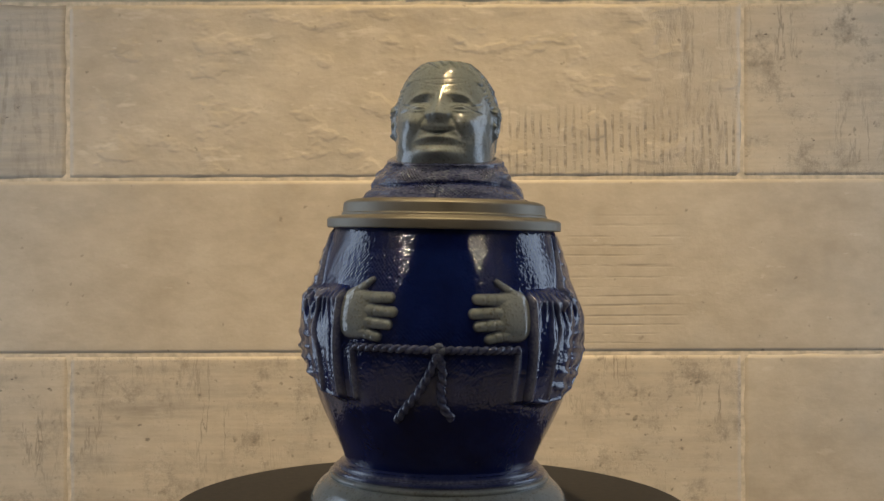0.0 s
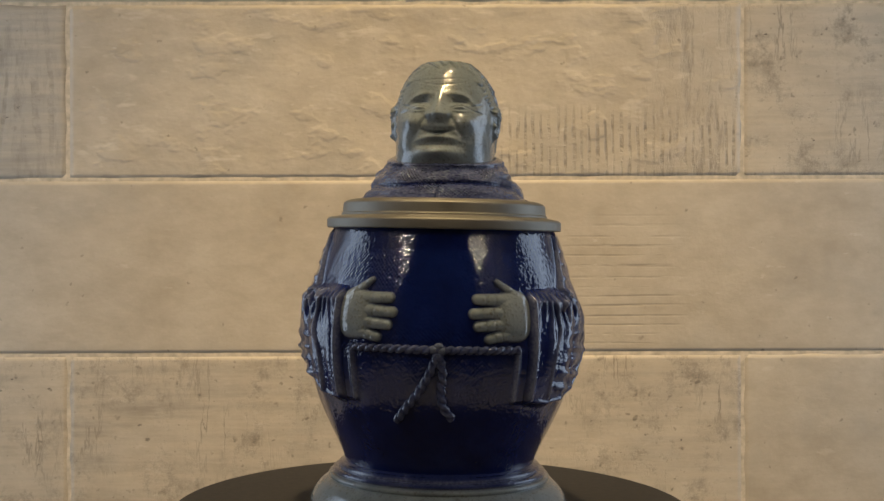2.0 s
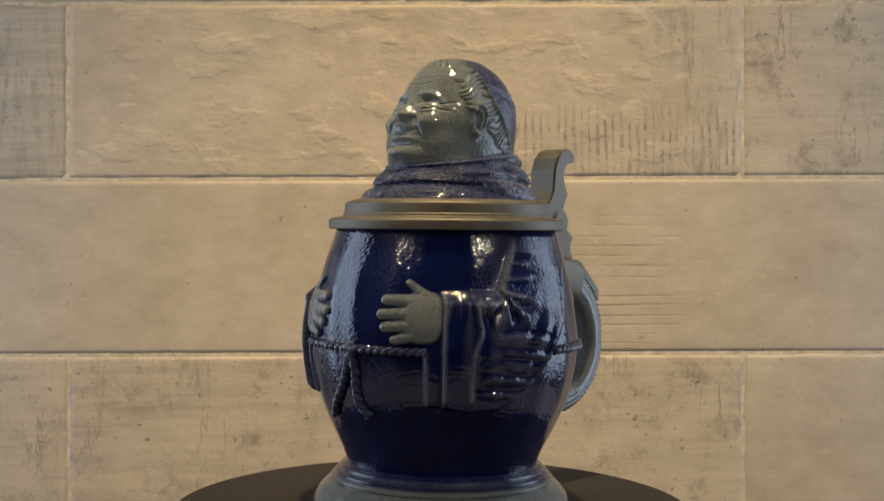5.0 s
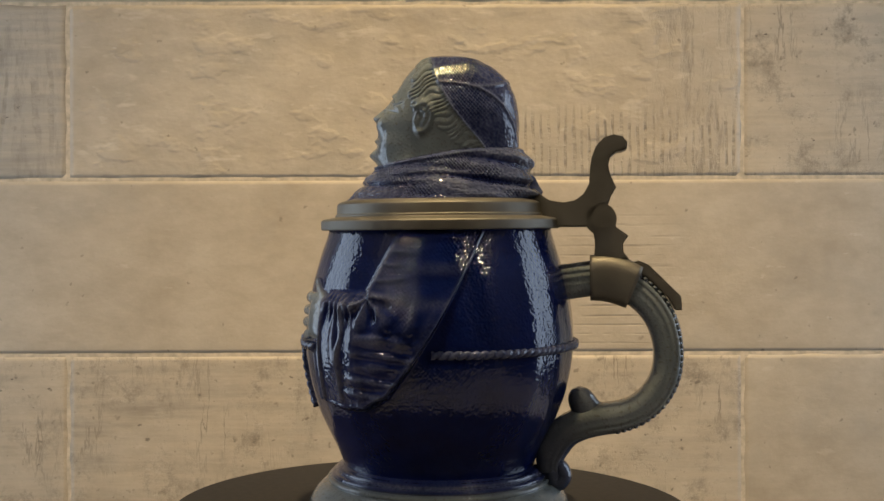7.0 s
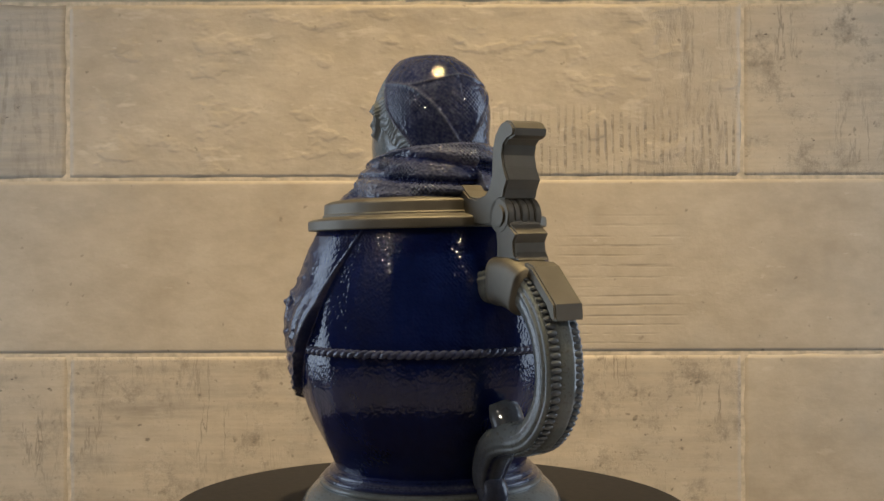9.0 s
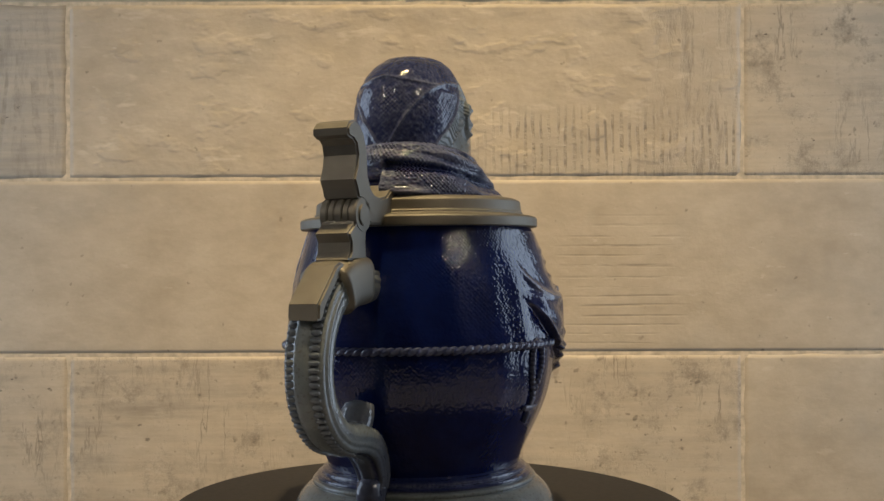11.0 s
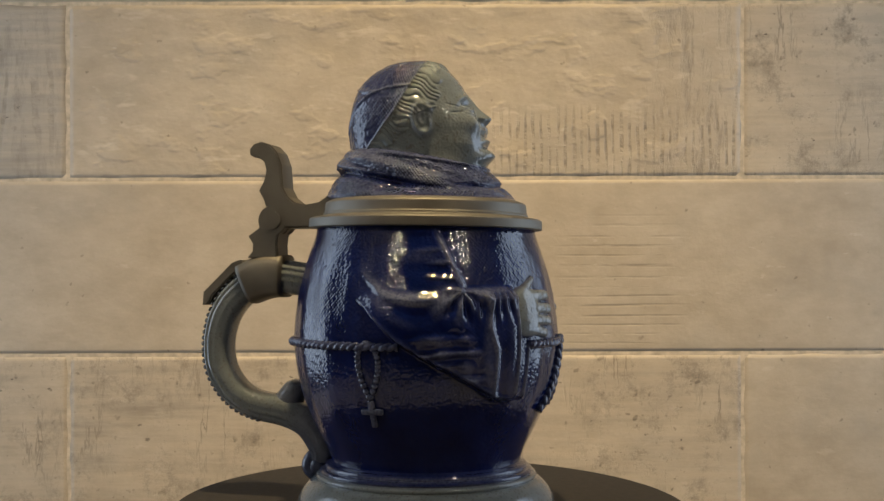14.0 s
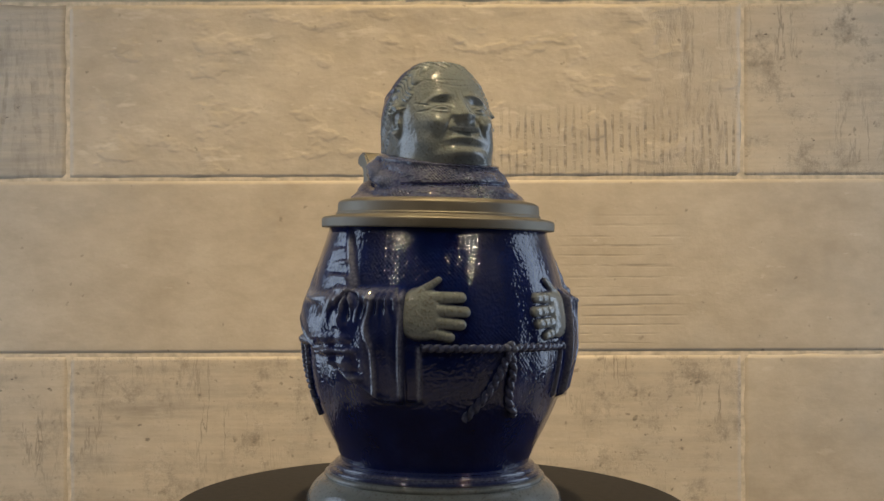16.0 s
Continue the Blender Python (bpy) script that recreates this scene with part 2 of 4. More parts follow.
def boxed(bm, x0, x1, y0, y1, z0, z1, bev=0.0):
    vs = bmesh.ops.create_cube(bm, size=1)["verts"]
    for v in vs:
        v.co = Vector(((x0 + x1) / 2 + v.co.x * (x1 - x0), (y0 + y1) / 2 + v.co.y * (y1 - y0), (z0 + z1) / 2 + v.co.z * (z1 - z0)))
    if bev:
        es = {e for v in vs for e in v.link_edges}
        bmesh.ops.bevel(bm, geom=list(es), offset=bev, segments=2, affect="EDGES", profile=0.5)


# ---- the stein ----
# Heights are counted in units of U above the turntable, radii too; angles in degrees from the figure's front, positive to its left arm.
def around(psi, r, z):
    a = np.radians(psi)
    return np.stack([r * np.sin(a), -r * np.cos(a), z + 0 * a], -1) * U


BODY_Z = [58, 66, 72, 79, 94, 144, 194, 244, 294, 344, 394, 444, 486, 492]
BODY_R = [172, 169, 167, 167, 172, 196, 217, 229, 234, 230, 221, 207, 194, 193]


def smooth_profile(zs, rs, z):
    """Hermite curve through a profile."""
    zs, rs = np.array(zs, float), np.array(rs, float)
    d = np.gradient(rs, zs)
    i = np.clip(np.searchsorted(zs, z) - 1, 0, len(zs) - 2)
    h = zs[i + 1] - zs[i]
    t = (z - zs[i]) / h
    return (2 * t**3 - 3 * t**2 + 1) * rs[i] + (t**3 - 2 * t**2 + t) * h * d[i] + (-2 * t**3 + 3 * t**2) * rs[i + 1] + (t**3 - t**2) * h * d[i + 1]


HEM_A = [35, 43, 52, 63, 74, 83, 91, 97, 104, 111, 118]
HEM_LEFT = [206, 198, 192, 196, 222, 266, 316, 358, 410, 456, 496]
HEM_RIGHT = [206, 200, 204, 228, 252, 275, 297, 318, 344, 366, 385]


def relief(psi, z):
    """Height of the moulded robe over the plain barrel, and how far the glaze broke thin there, fold highlights painted
    in.
    """
    a = np.abs(psi)
    side = np.where(psi > 0, 1.0, -1.0)
    hem = np.where(psi > 0, np.interp(a, HEM_A, HEM_LEFT), np.interp(a, HEM_A, HEM_RIGHT)) + 2 * np.sin(a * 0.13 + side)
    in_hem = sst(z, hem - 2, hem + 7)
    crease = np.interp(z, [384, 486], [64, 76])
    back = np.where(psi > 0, 1 - sst(a, 113, 122), 1 - sst(a, 98, 113))
    low = sst(a, 40.0, 42.0) * sst(-z, -392, -366) * in_hem * back
    up = sst(a, crease - 1.5, crease + 3) * sst(z, 345, 362) * in_hem * np.where(psi > 0, 1 - sst(a, 100, 118), 1 - sst(a, 84, 106)) * (1 - sst(z, 474, 492))
    sleeve = np.maximum(low, up)
    X, Y = (a - 66) * 4.15, z - 380
    rad = np.hypot(X, Y)
    ang = np.arctan2(-Y, X)
    wob = np.sin(a * 0.11 + side * 2 + z * 0.013)
    near = np.sin(7 * ang + 1.4 * wob + side) * 4.4 * bell(rad, 26, 24) * low
    # long folds that sag from the forearm to the hem, and short ones gathered over the elbow
    fan = 0
    for z0, slope, amp, lo, hi in ((312, 0.20, 3.0, 60, 90), (290, 0.45, 4.2, 57, 94), (268, 0.30, 3.0, 60, 86), (248, 0.60, 4.0, 55, 84), (222, 0.40, 3.0, 52, 76)):
        sag = z0 + 5 * side - slope * (a - 60) - 0.010 * (a - 74) ** 2
        sag = sag + 4 * vnoise(a / 12 + 40 * (psi > 0), z0 / 7 + 0 * a, 11)
        fan = fan + 0.9 * amp * (bell(z, sag, 5.0) - 0.6 * bell(z, sag + 10, 5.5)) * (0.85 + 0.35 * vnoise(a / 9 + 70 * (psi > 0), z0 / 5 + 0 * a, 12)) * sst(a, lo, lo + 7) * (1 - sst(a, hi - 9, hi)) * low
    for z0, slope, amp, lo, hi in ((430, 0.2, 4.0, 67, 82), (402, -0.3, 4.6, 65, 84), (452, 0.5, 2.4, 72, 88), (384, 0.5, 4.5, 62, 76)):
        fan = fan + 0.7 * amp * bell(z, z0 - slope * (a - lo) + 3 * side + 0.02 * (a - 75) ** 2, 4.5) * sst(a, lo, lo + 3) * (1 - sst(a, hi - 8, hi)) * up
    forearm = 3.5 * bell(z, 381 - 0.05 * (a - 58), 5) * sst(a, 43, 48) * (1 - sst(a, 66, 76)) * np.where(psi < 0, 1.0, 0.5)
    crescent = forearm + np.where(psi < 0, 7.0 * bell(z, 366 + 0.075 * np.clip(a - 84, -14, 30) ** 2, 9) * sst(a, 68, 76) * (1 - sst(a, 100, 112)), 0)
    d = z - hem
    drape = np.sin(d * 0.105 - 0.06 * (a - 70) + 1.3 * wob + side) * 1.3 * sst(a, 56, 74) * (0.45 + 0.55 * bell(wob, side * 0.6, 0.8)) * low * (1 - bell(rad, 0, 40))
    drop = (np.sin(a * 0.62 + 0.9 * np.sin(z * 0.021 + 2 * side) + side) + 0.2 * np.sin(a * 1.15 + z * 0.02)) * 1.0 * low * (1 - sst(a, 60, 84))
    arm = (np.sin(z * 0.16 - 0.05 * a + side) * 1.2 + np.sin(z * 0.07 + a * 0.1) * 1.2) * up * bell(z, 415, 45)
    crinkle = np.sin(a * 1.9 + 1.5 * np.sin(z * 0.06 + a * 0.3)) * 2.2 * bell(z, 360, 22) * low * (1 - sst(a, 62, 80))
    rumple = (2.0 * vnoise(a / 7 + 80 * (psi > 0), z / 34, 21) + 0.8 * vnoise(a / 3 + 80 * (psi > 0), z / 26, 22)) * low * sst(a, 46, 54) * (1 - 0.6 * sst(a, 66, 84))
    folds = rumple + near + fan + drape + arm * 0.6 + crinkle + crescent
    elbow = sst(a, 62, 74)
    bulk = 12.5 + 6.5 * bell(z, 330, 60) * bell(a, 80, 32) + 3 * bell(z, 372, 14) * (1 - elbow)
    bulk = bulk * (1 - elbow * sst(z, 335, 430)) + 7 * elbow * sst(z, 335, 430)
    h = sleeve * bulk + folds + drop
    # rim of the wide cuff, its back edge and the fold behind it
    rim = bell(a, 42.0, 0.85) * sst(z, 206, 214) * (1 - sst(z, 372, 386)) * 4.0
    fold = bell(a, 54 + 1.5 * np.sin(z * 0.02) + 1.2 * vnoise(z / 40, 0 * z + 3, 51), 0.95) * sst(z, 204, 216) * (1 - sst(z, 366, 384)) * 4.0
    inner = sst(a, 33.5, 35) * (1 - sst(a, 39.5, 41)) * sst(z, 200, 207) * (1 - sst(z, 285, 297)) * 4.5
    inner_rim = bell(a, 34.8, 0.9) * sst(z, 200, 208) * (1 - sst(z, 285, 297)) * 3.0
    hem_ridge = bell(z, hem + 6, 5) * sst(a, 43, 47) * back * 1.6
    seam = bell(a, crease, 1.3) * sst(z, 384, 392) * (1 - sst(z, 455, 486)) * 5.0
    h = h + rim + fold + inner + inner_rim + hem_ridge + seam
    # soft upright pleats of the robe under and over the belt
    turns = (psi % 360) / 360
    patch = np.clip(0.15 + 1.3 * vnoise(turns * 14, z / 60, 3, 14), 0.0, 1)
    weave = np.sin(np.radians(psi) * 205 + 1.2 * vnoise(turns * 40, z / 30, 5, 40)) * np.sin(z * 0.85 + 1.2 * vnoise(turns * 40, z / 30, 6, 40))
    dots = (0.55 * weave + 0.5 * vnoise(turns * 240, z / 5.5, 4, 240)) * patch * 0.6
    h = h + dots * sst(z, 215, 270) + 0.4 * vnoise(turns * 36, z / 34, 9, 36)
    pleat = (np.sin(np.radians(psi) * 22 + 0.8 * np.sin(z * 0.02)) * 0.8) * (1 - sleeve) * (1 - sst(z, 380, 470)) * sst(z, 110, 200)
    # glaze broken on ridges; the fold term also paints pale highlight streaks
    thin = np.clip(rim / 3 + fold / 4 + inner_rim / 2.4 + hem_ridge / 7 + seam / 4 + np.clip(folds + drop, 0, 9) / 7.5 + 0.25 * low * bell(z, 372, 12), 0, 1)
    return h + pleat, thin


def wall_r(psi, z):
    return smooth_profile(BODY_Z, BODY_R, z) + relief(psi, z)[0]


def glazed(name, me, parent, blue, thin, label=""):
    put_attr(me, "blue", blue)
    put_attr(me, "thin", thin)
    return child(name, me, parent, label)


def stein_body(stein):
    psi = np.linspace(-180, 180, 1200, endpoint=False)
    z = np.linspace(58, 492, 330)
    P, Z = np.meshgrid(psi, z)
    h, thin = relief(P, Z)
    r = smooth_profile(BODY_Z, BODY_R, Z) + h
    me = grid_mesh("body", around(P, r, Z), closed_u=True, material=GLAZE)
    return glazed("body", me, stein, np.ones_like(P), np.clip(thin, 0, 1), "cobalt blue salt-glazed barrel with a moulded robe")


def lathe(name, zr, material, n=192):
    zr = np.array(zr, float)
    psi = np.linspace(-180, 180, n, endpoint=False)
    P, Z = np.meshgrid(psi, zr[:, 0])
    R = np.repeat(zr[:, 1:2], n, 1)
    return grid_mesh(name, around(P, R, Z), closed_u=True, material=material)


def rounded_profile(pts, k=6):
    """Chaikin-rounded polyline."""
    p = np.array(pts, float)
    for _ in range(3):
        q = np.empty((2 * len(p) - 2, 2))
        q[0::2], q[1::2] = 0.75 * p[:-1] + 0.25 * p[1:], 0.25 * p[:-1] + 0.75 * p[1:]
        p = np.vstack([p[:1], q, p[-1:]])
    return p


def stein_foot(stein):
    prof = rounded_profile([(0.5, 0), (0.5, 222), (4, 227), (16, 226), (30, 219), (42, 208), (48, 199), (50, 192), (53, 196), (58, 195), (59.5, 186), (62, 189), (67, 187), (68.5, 178), (71, 180), (76, 177), (78, 171), (82, 168), (80, 160)])
    me = lathe("foot", prof, GLAZE, 256)
    zz = np.repeat(prof[:, 0:1], 256, 1)
    return glazed("foot", me, stein, sst(zz, 56, 64), bell(zz, 58, 3) * 0.8 + bell(zz, 70, 3) * 0.7 + 0.1, "grey stepped foot with blue-washed rings")


def stein_lid(stein):
    prof = rounded_profile([(487, 188), (487, 206), (488, 207.5), (489.5, 208), (501, 208), (503, 207.5), (504, 206.5), (506, 203), (507, 197), (509, 186), (509.5, 183.5), (511, 183), (513.5, 183), (514, 181), (516, 180.5), (529, 179.5), (531.5, 179), (533, 177.5), (536, 172), (538, 166), (539, 158), (538, 120)])
    lid = child("lid", lathe("lid", prof, PEWTER, 256), stein, "dull pewter lid ring with two steps")
    lid.matrix_basis = pose(0, 0, 492 * U, 0.8, 0, 0) @ pose(0, 0, -492 * U)
    return lid


def cowl_point(psi, s):
    """The gathered cowl, from the lid (s=0) to its rim (s=1)."""
    a = np.radians(psi)
    front = np.cos(a)
    r0, z0 = 163.0, 536.0
    ry = np.where(front > 0, 108, 134)
    r1 = 1 / np.sqrt((np.cos(a) / ry) ** 2 + (np.sin(a) / 95) ** 2)
    z1 = 614 - 17 * front
    bulge = 15 * np.sin(np.pi * s) ** 0.8 * (0.55 - 0.45 * front)
    r = r0 + (r1 - r0) * s ** (0.85 - 0.33 * np.sin(a) ** 2) + bulge * (1 - 0.5 * np.sin(a) ** 2)
    z = z0 + (z1 - z0) * s
    f = 8 * np.abs(np.sin(3.1 * a + 5.5 * s + 0.6 + 0.5 * np.sin(9 * s))) ** 1.6 + 5 * np.sin(7 * s + 2.2 * a + 1.0) - 13 * bell(s, 0.42 + 0.16 * np.sin(a * 1.5), 0.07) * sst(np.abs(a), 0.1, 0.6)
    fore = 1 - sst(np.abs(a), 0.7, 1.5)
    roll = 6 * bell(s, 0.62 + 0.04 * np.sin(2.3 * a), 0.14) - 9 * bell(s, 0.40 + 0.05 * np.sin(3 * a + 0.7), 0.05) + 5 * bell(s, 0.2 + 0.03 * np.sin(5 * a), 0.10)
    f = f * (1 - fore) + roll * fore
    f = f * sst(s, 0.0, 0.12) * (1 - sst(s, 0.8, 0.97)) * (1 - 0.4 * sst(front, -0.4, 0.1))
    f = f + 5 * bell(s, 0.95, 0.05) - 4 * bell(a, -0.03, 0.02) * (1 - s)
    return r + f, z, f


def stein_cowl(stein):
    psi = np.linspace(-180, 180, 800, endpoint=False)
    s = np.linspace(0, 1, 170)
    P, S = np.meshgrid(psi, s)
    r, z, f = cowl_point(P, S)
    dots = np.sin(np.radians(P) * 140) * np.sin(S * 75) * np.clip(np.sin(np.radians(P) * 5 + S * 6) + 0.5 * np.sin(np.radians(P) * 11 - S * 9), 0.05, 1)
    r = r + 1.7 * dots * (1 - sst(S, 0.93, 0.98))
    grit = vnoise((P % 360) / 360 * 190, S * 30, 31, 190)
    r = r + (0.9 * grit + 2.0 * vnoise((P % 360) / 360 * 26, S * 6, 32, 26)) * sst(S, 0.02, 0.1) * (1 - sst(S, 0.9, 0.97))
    f = f + 3 * dots + 3 * grit
    pts = around(P, r, z)
    inner = [around(psi, r[-1] - d, z[-1] - e) for d, e in ((4, -2), (8, -1), (11, 4), (13, 20))]
    pts = np.concatenate([pts, np.array(inner)], 0)
    me = grid_mesh("cowl", pts, closed_u=True, material=GLAZE)
    thin = np.concatenate([np.clip(0.42 + f / 14, 0.08, 1), np.full((4, 800), 0.6)], 0)
    return glazed("cowl", me, stein, np.ones_like(thin), thin, "blue-washed gathered cowl with knitted texture")


HEAD_Z = [580, 610, 640, 670, 700, 730, 755, 775, 786, 791]
HEAD_F = [110, 122, 119, 112, 98, 82, 66, 45, 26, 7]
HEAD_B = [118, 122, 123, 125, 122, 113, 96, 68, 39, 6]
HEAD_W = [97, 88, 87, 90, 88, 79, 66, 47, 28, 5]


def stein_head(stein):
    """The moulded head of the lid: a plain figure, with cap, hair and ears."""
    n, k = 420, 300
    az = np.linspace(-180, 180, n, endpoint=False)
    z = 580 + (791 - 580) * np.sin(np.linspace(0, np.pi / 2, k)) ** 1.0
    A, Z = np.meshgrid(az, z)
    a = np.radians(A)
    F, B, W = (smooth_profile(HEAD_Z, v, Z) for v in (HEAD_F, HEAD_B, HEAD_W))
    L = np.where(np.cos(a) > 0, F, B)
    e = 2.25
    r = (np.abs(np.cos(a) / L) ** e + np.abs(np.sin(a) / W) ** e) ** (-1 / e)
    x, y = r * np.sin(a), r * np.cos(a)         # y forward
    fr = sst(np.cos(a), 0.1, 0.5)
    # features of the upturned face
    ax_ = np.abs(x)
    slope = np.clip((716 - Z) / 34, 0, 1)
    add = 19 * slope ** 1.2 * np.exp(-(x / (8 + 5 * slope)) ** 2) * sst(Z, 660, 686) + 3 * bell(x, 0, 7) * bell(Z, 716, 10)
    add += 5.5 * bell(ax_, 15, 5) * bell(Z, 681, 6)
    # arched brows, sockets, lids and bags of the smiling eyes
    brow = 720 - 0.013 * (ax_ - 22) ** 2
    add += 4.0 * bell(ax_, 35, 22) * bell(Z, brow, 4.5) - 5 * bell(ax_, 33, 15) * bell(Z, 705, 6.5)
    add += 6.5 * bell(ax_, 34, 12) * bell(Z, 696, 6) - 3.2 * bell(ax_, 34, 11) * bell(Z, 697 - 0.020 * (ax_ - 34) ** 2, 1.5)
    add += -2.2 * bell(ax_, 34, 14) * bell(Z, 705 - 0.016 * (ax_ - 34) ** 2, 1.5) + 2.0 * bell(ax_, 36, 13) * bell(Z, 687 + 0.008 * (ax_ - 36) ** 2, 2.2)
    add += -1.3 * sst(ax_, 50, 56) * (1 - sst(ax_, 66, 74)) * (bell(Z - 0.25 * (ax_ - 52), 697, 1.6) + bell(Z + 0.2 * (ax_ - 52), 690, 1.6))
    # full cheeks, the fold from nose to mouth, lips and chin
    add += 9 * bell(ax_, 45, 18) * bell(Z, 670, 17) + 4 * bell(ax_, 60, 16) * bell(Z, 636, 20)
    add += -2.6 * bell(ax_ - 0.55 * (681 - Z), 19, 3.2) * sst(Z, 640, 652) * (1 - sst(Z, 674, 684))
    add += 3.5 * bell(x, 0, 21) * bell(Z, 660 + 0.003 * x * x, 4) - 1.0 * bell(x, 0, 3) * bell(Z, 665, 6)
    add += -4.5 * bell(x, 0, 22) * bell(Z, 651 + 0.004 * x * x, 2.6) + 2.4 * bell(x, 0, 16) * bell(Z, 653 + 0.004 * x * x, 1.4)
    add += 5.5 * bell(x, 0, 27) * bell(Z, 642 - 0.004 * x * x, 4.2) - 3.5 * bell(x, 0, 26) * bell(Z, 632 - 0.005 * x * x, 4.0)
    add += 10 * bell(x, 0, 30) * bell(Z, 616 - 0.003 * x * x, 10)
    add += -0.7 * bell(x, 0, 40) * (bell(Z, 736 + 0.004 * x * x, 1.8) + bell(Z, 747 + 0.05 * x, 1.8)) - 1.4 * bell(ax_, 6, 2) * bell(Z, 718, 8)
    tuft = np.sin(x * 0.42 + Z * 0.35 + 1.3 * np.sin(x * 0.09 + Z * 0.07))
    add += (2 + 2.2 * tuft) * bell(x, 2, 34) * sst(Z, 770 + 3 * np.sin(x * 0.2), 777 + 3 * np.sin(x * 0.2))
    add *= 1.2 * fr
    # cap line and hair
    line = np.interp(Z, [610, 640, 665, 690, 720, 750, 791], [-84, -64, -43, -24, -7, 7, 19])
    cap = 1 - sst(y, line - 2, line + 2)
    hair_w = np.interp(Z, [605, 630, 655, 682, 696, 720, 750, 782], [10, 36, 46, 40, 66, 56, 40, 20]) + 3 * np.sin(Z * 0.23)
    hair = (1 - cap) * (1 - sst(y, line + hair_w - 4, line + hair_w + 4)) * sst(Z, 606, 620)
    strands = np.abs(np.sin((Z * 0.9 + y * 0.55) * 0.34 + 1.4 * np.sin(Z * 0.10 + y * 0.09) + 1.0 * np.sin(y * 0.15 - Z * 0.04))) ** 0.7
    add += hair * (0.3 + 3.0 * strands)
    add += cap * 4 + 3 * bell(y, line, 3.5)
    tuck = bell(ax_ - 0.62 * (Z - 612), 0, 3.2) * sst(Z, 615, 640) * (1 - sst(Z, 742, 756)) + bell(Z - 745 + 0.25 * ax_, 0, 3.2) * (1 - sst(ax_, 60, 80))
    add += cap * (2.6 * tuck - 1.6 * bell(x, 0, 2.2) * sst(Z, 690, 720))
    knit = np.sin(Z * 0.85) * np.sin(A * 1.35 * 0.85 * 1.6)
    knit = knit * np.clip(0.45 + 0.7 * np.sin(A * 0.06 + 1) + 0.5 * np.sin(Z * 0.07 + A * 0.02), 0.1, 1)
    turns = (A % 360) / 360
    grit = vnoise(turns * 150, Z / 5, 41, 150)
    add += cap * (0.9 * knit + 0.45 * grit + 0.9 * vnoise(turns * 20, Z / 30, 42, 20))
    # ears
    ex, ez = (y - 24) / 19, (Z - 676 + 0.25 * (y - 24)) / 30
    q = np.hypot(ex, ez)
    front_side = sst(ex, 0.15, 0.75) * sst(ez, -1.0, -0.2) * (1 - sst(ez, 0.35, 0.7))
    ear = 8 * bell(q, 0.82, 0.20) * (1 - 0.85 * front_side) + 5 * bell(q, 0.36, 0.16) * (1 - sst(ex, -0.2, 0.3)) + 3 * sst(-q, -0.9, -0.5) + 3 * bell(ex, 0.15, 0.3) * bell(ez, -0.9, 0.25) + 5 * bell(ex, 0.62, 0.16) * bell(ez, -0.15, 0.22)
    add += ear * sst(np.abs(np.sin(a)), 0.6, 0.85) * (q < 1.6)
    add *= 1 - sst(Z, 782, 791)
    R = r + add
    a2 = a + np.radians(-4)
    pts = np.stack([R * np.sin(a2), -(R * np.cos(a2)) + 8, Z], -1) * U
    me = grid_mesh("head", pts, closed_u=True, material=GLAZE, caps=True)
    # the cap's base value also paints its pale haze into the glaze
    thin = np.clip(cap * (0.42 + 0.3 * knit + 0.2 * grit + 0.7 * bell(y, line, 4) + 0.5 * tuck), 0, 1)
    return glazed("head", me, stein, cap, thin, "grey glazed moulded head with a blue cap")


def sweep(name, centre, wide, thick, section, material, up=None, caps=True):
    """Sweep a closed section (unit square -1..1, arrays s across and d outwards) along points in the plane x=0."""
    c = np.array(centre, float)
    t = np.gradient(c, axis=0)
    t /= np.linalg.norm(t, axis=1)[:, None]
    nrm = np.stack([-t[:, 1], t[:, 0]], 1)
    s, d = section
    pts = np.zeros((len(c), len(s), 3))
    pts[..., 0] = wide[:, None] * s[None]
    off = thick[:, None] * d[None]
    pts[..., 1] = c[:, 0:1] + nrm[:, 0:1] * off
    pts[..., 2] = c[:, 1:2] + nrm[:, 1:2] * off
    return grid_mesh(name, pts * U, closed_u=True, material=material, caps=caps)


def curve_pts(ctrl, n):
    """Catmull-Rom through rows of numbers."""
    p = np.array(ctrl, float)
    p = np.vstack([2 * p[0] - p[1], p, 2 * p[-1] - p[-2]])
    out = []
    m = len(p) - 3
    for u in np.linspace(0, m, n):
        i = min(int(u), m - 1)
        t = u - i
        a, b, c, d = p[i], p[i + 1], p[i + 2], p[i + 3]
        out.append(0.5 * (2 * b + (c - a) * t + (2 * a - 5 * b + 4 * c - d) * t * t + (3 * b - a - 3 * c + d) * t**3))
    return np.array(out)


# handle spine: distance behind the axis, height, half thickness
SPINE = [(196, 392, 33), (235, 398, 31), (282, 404, 31), (321, 399, 31), (352, 383, 29), (378, 358, 28), (396, 326, 27), (405, 284, 26), (401, 240, 26), (382, 204, 26), (354, 179, 26), (321, 166, 27), (286, 160, 28), (256, 151, 28), (231, 137, 28), (214, 115, 27), (204, 90, 24), (204, 68, 19)]


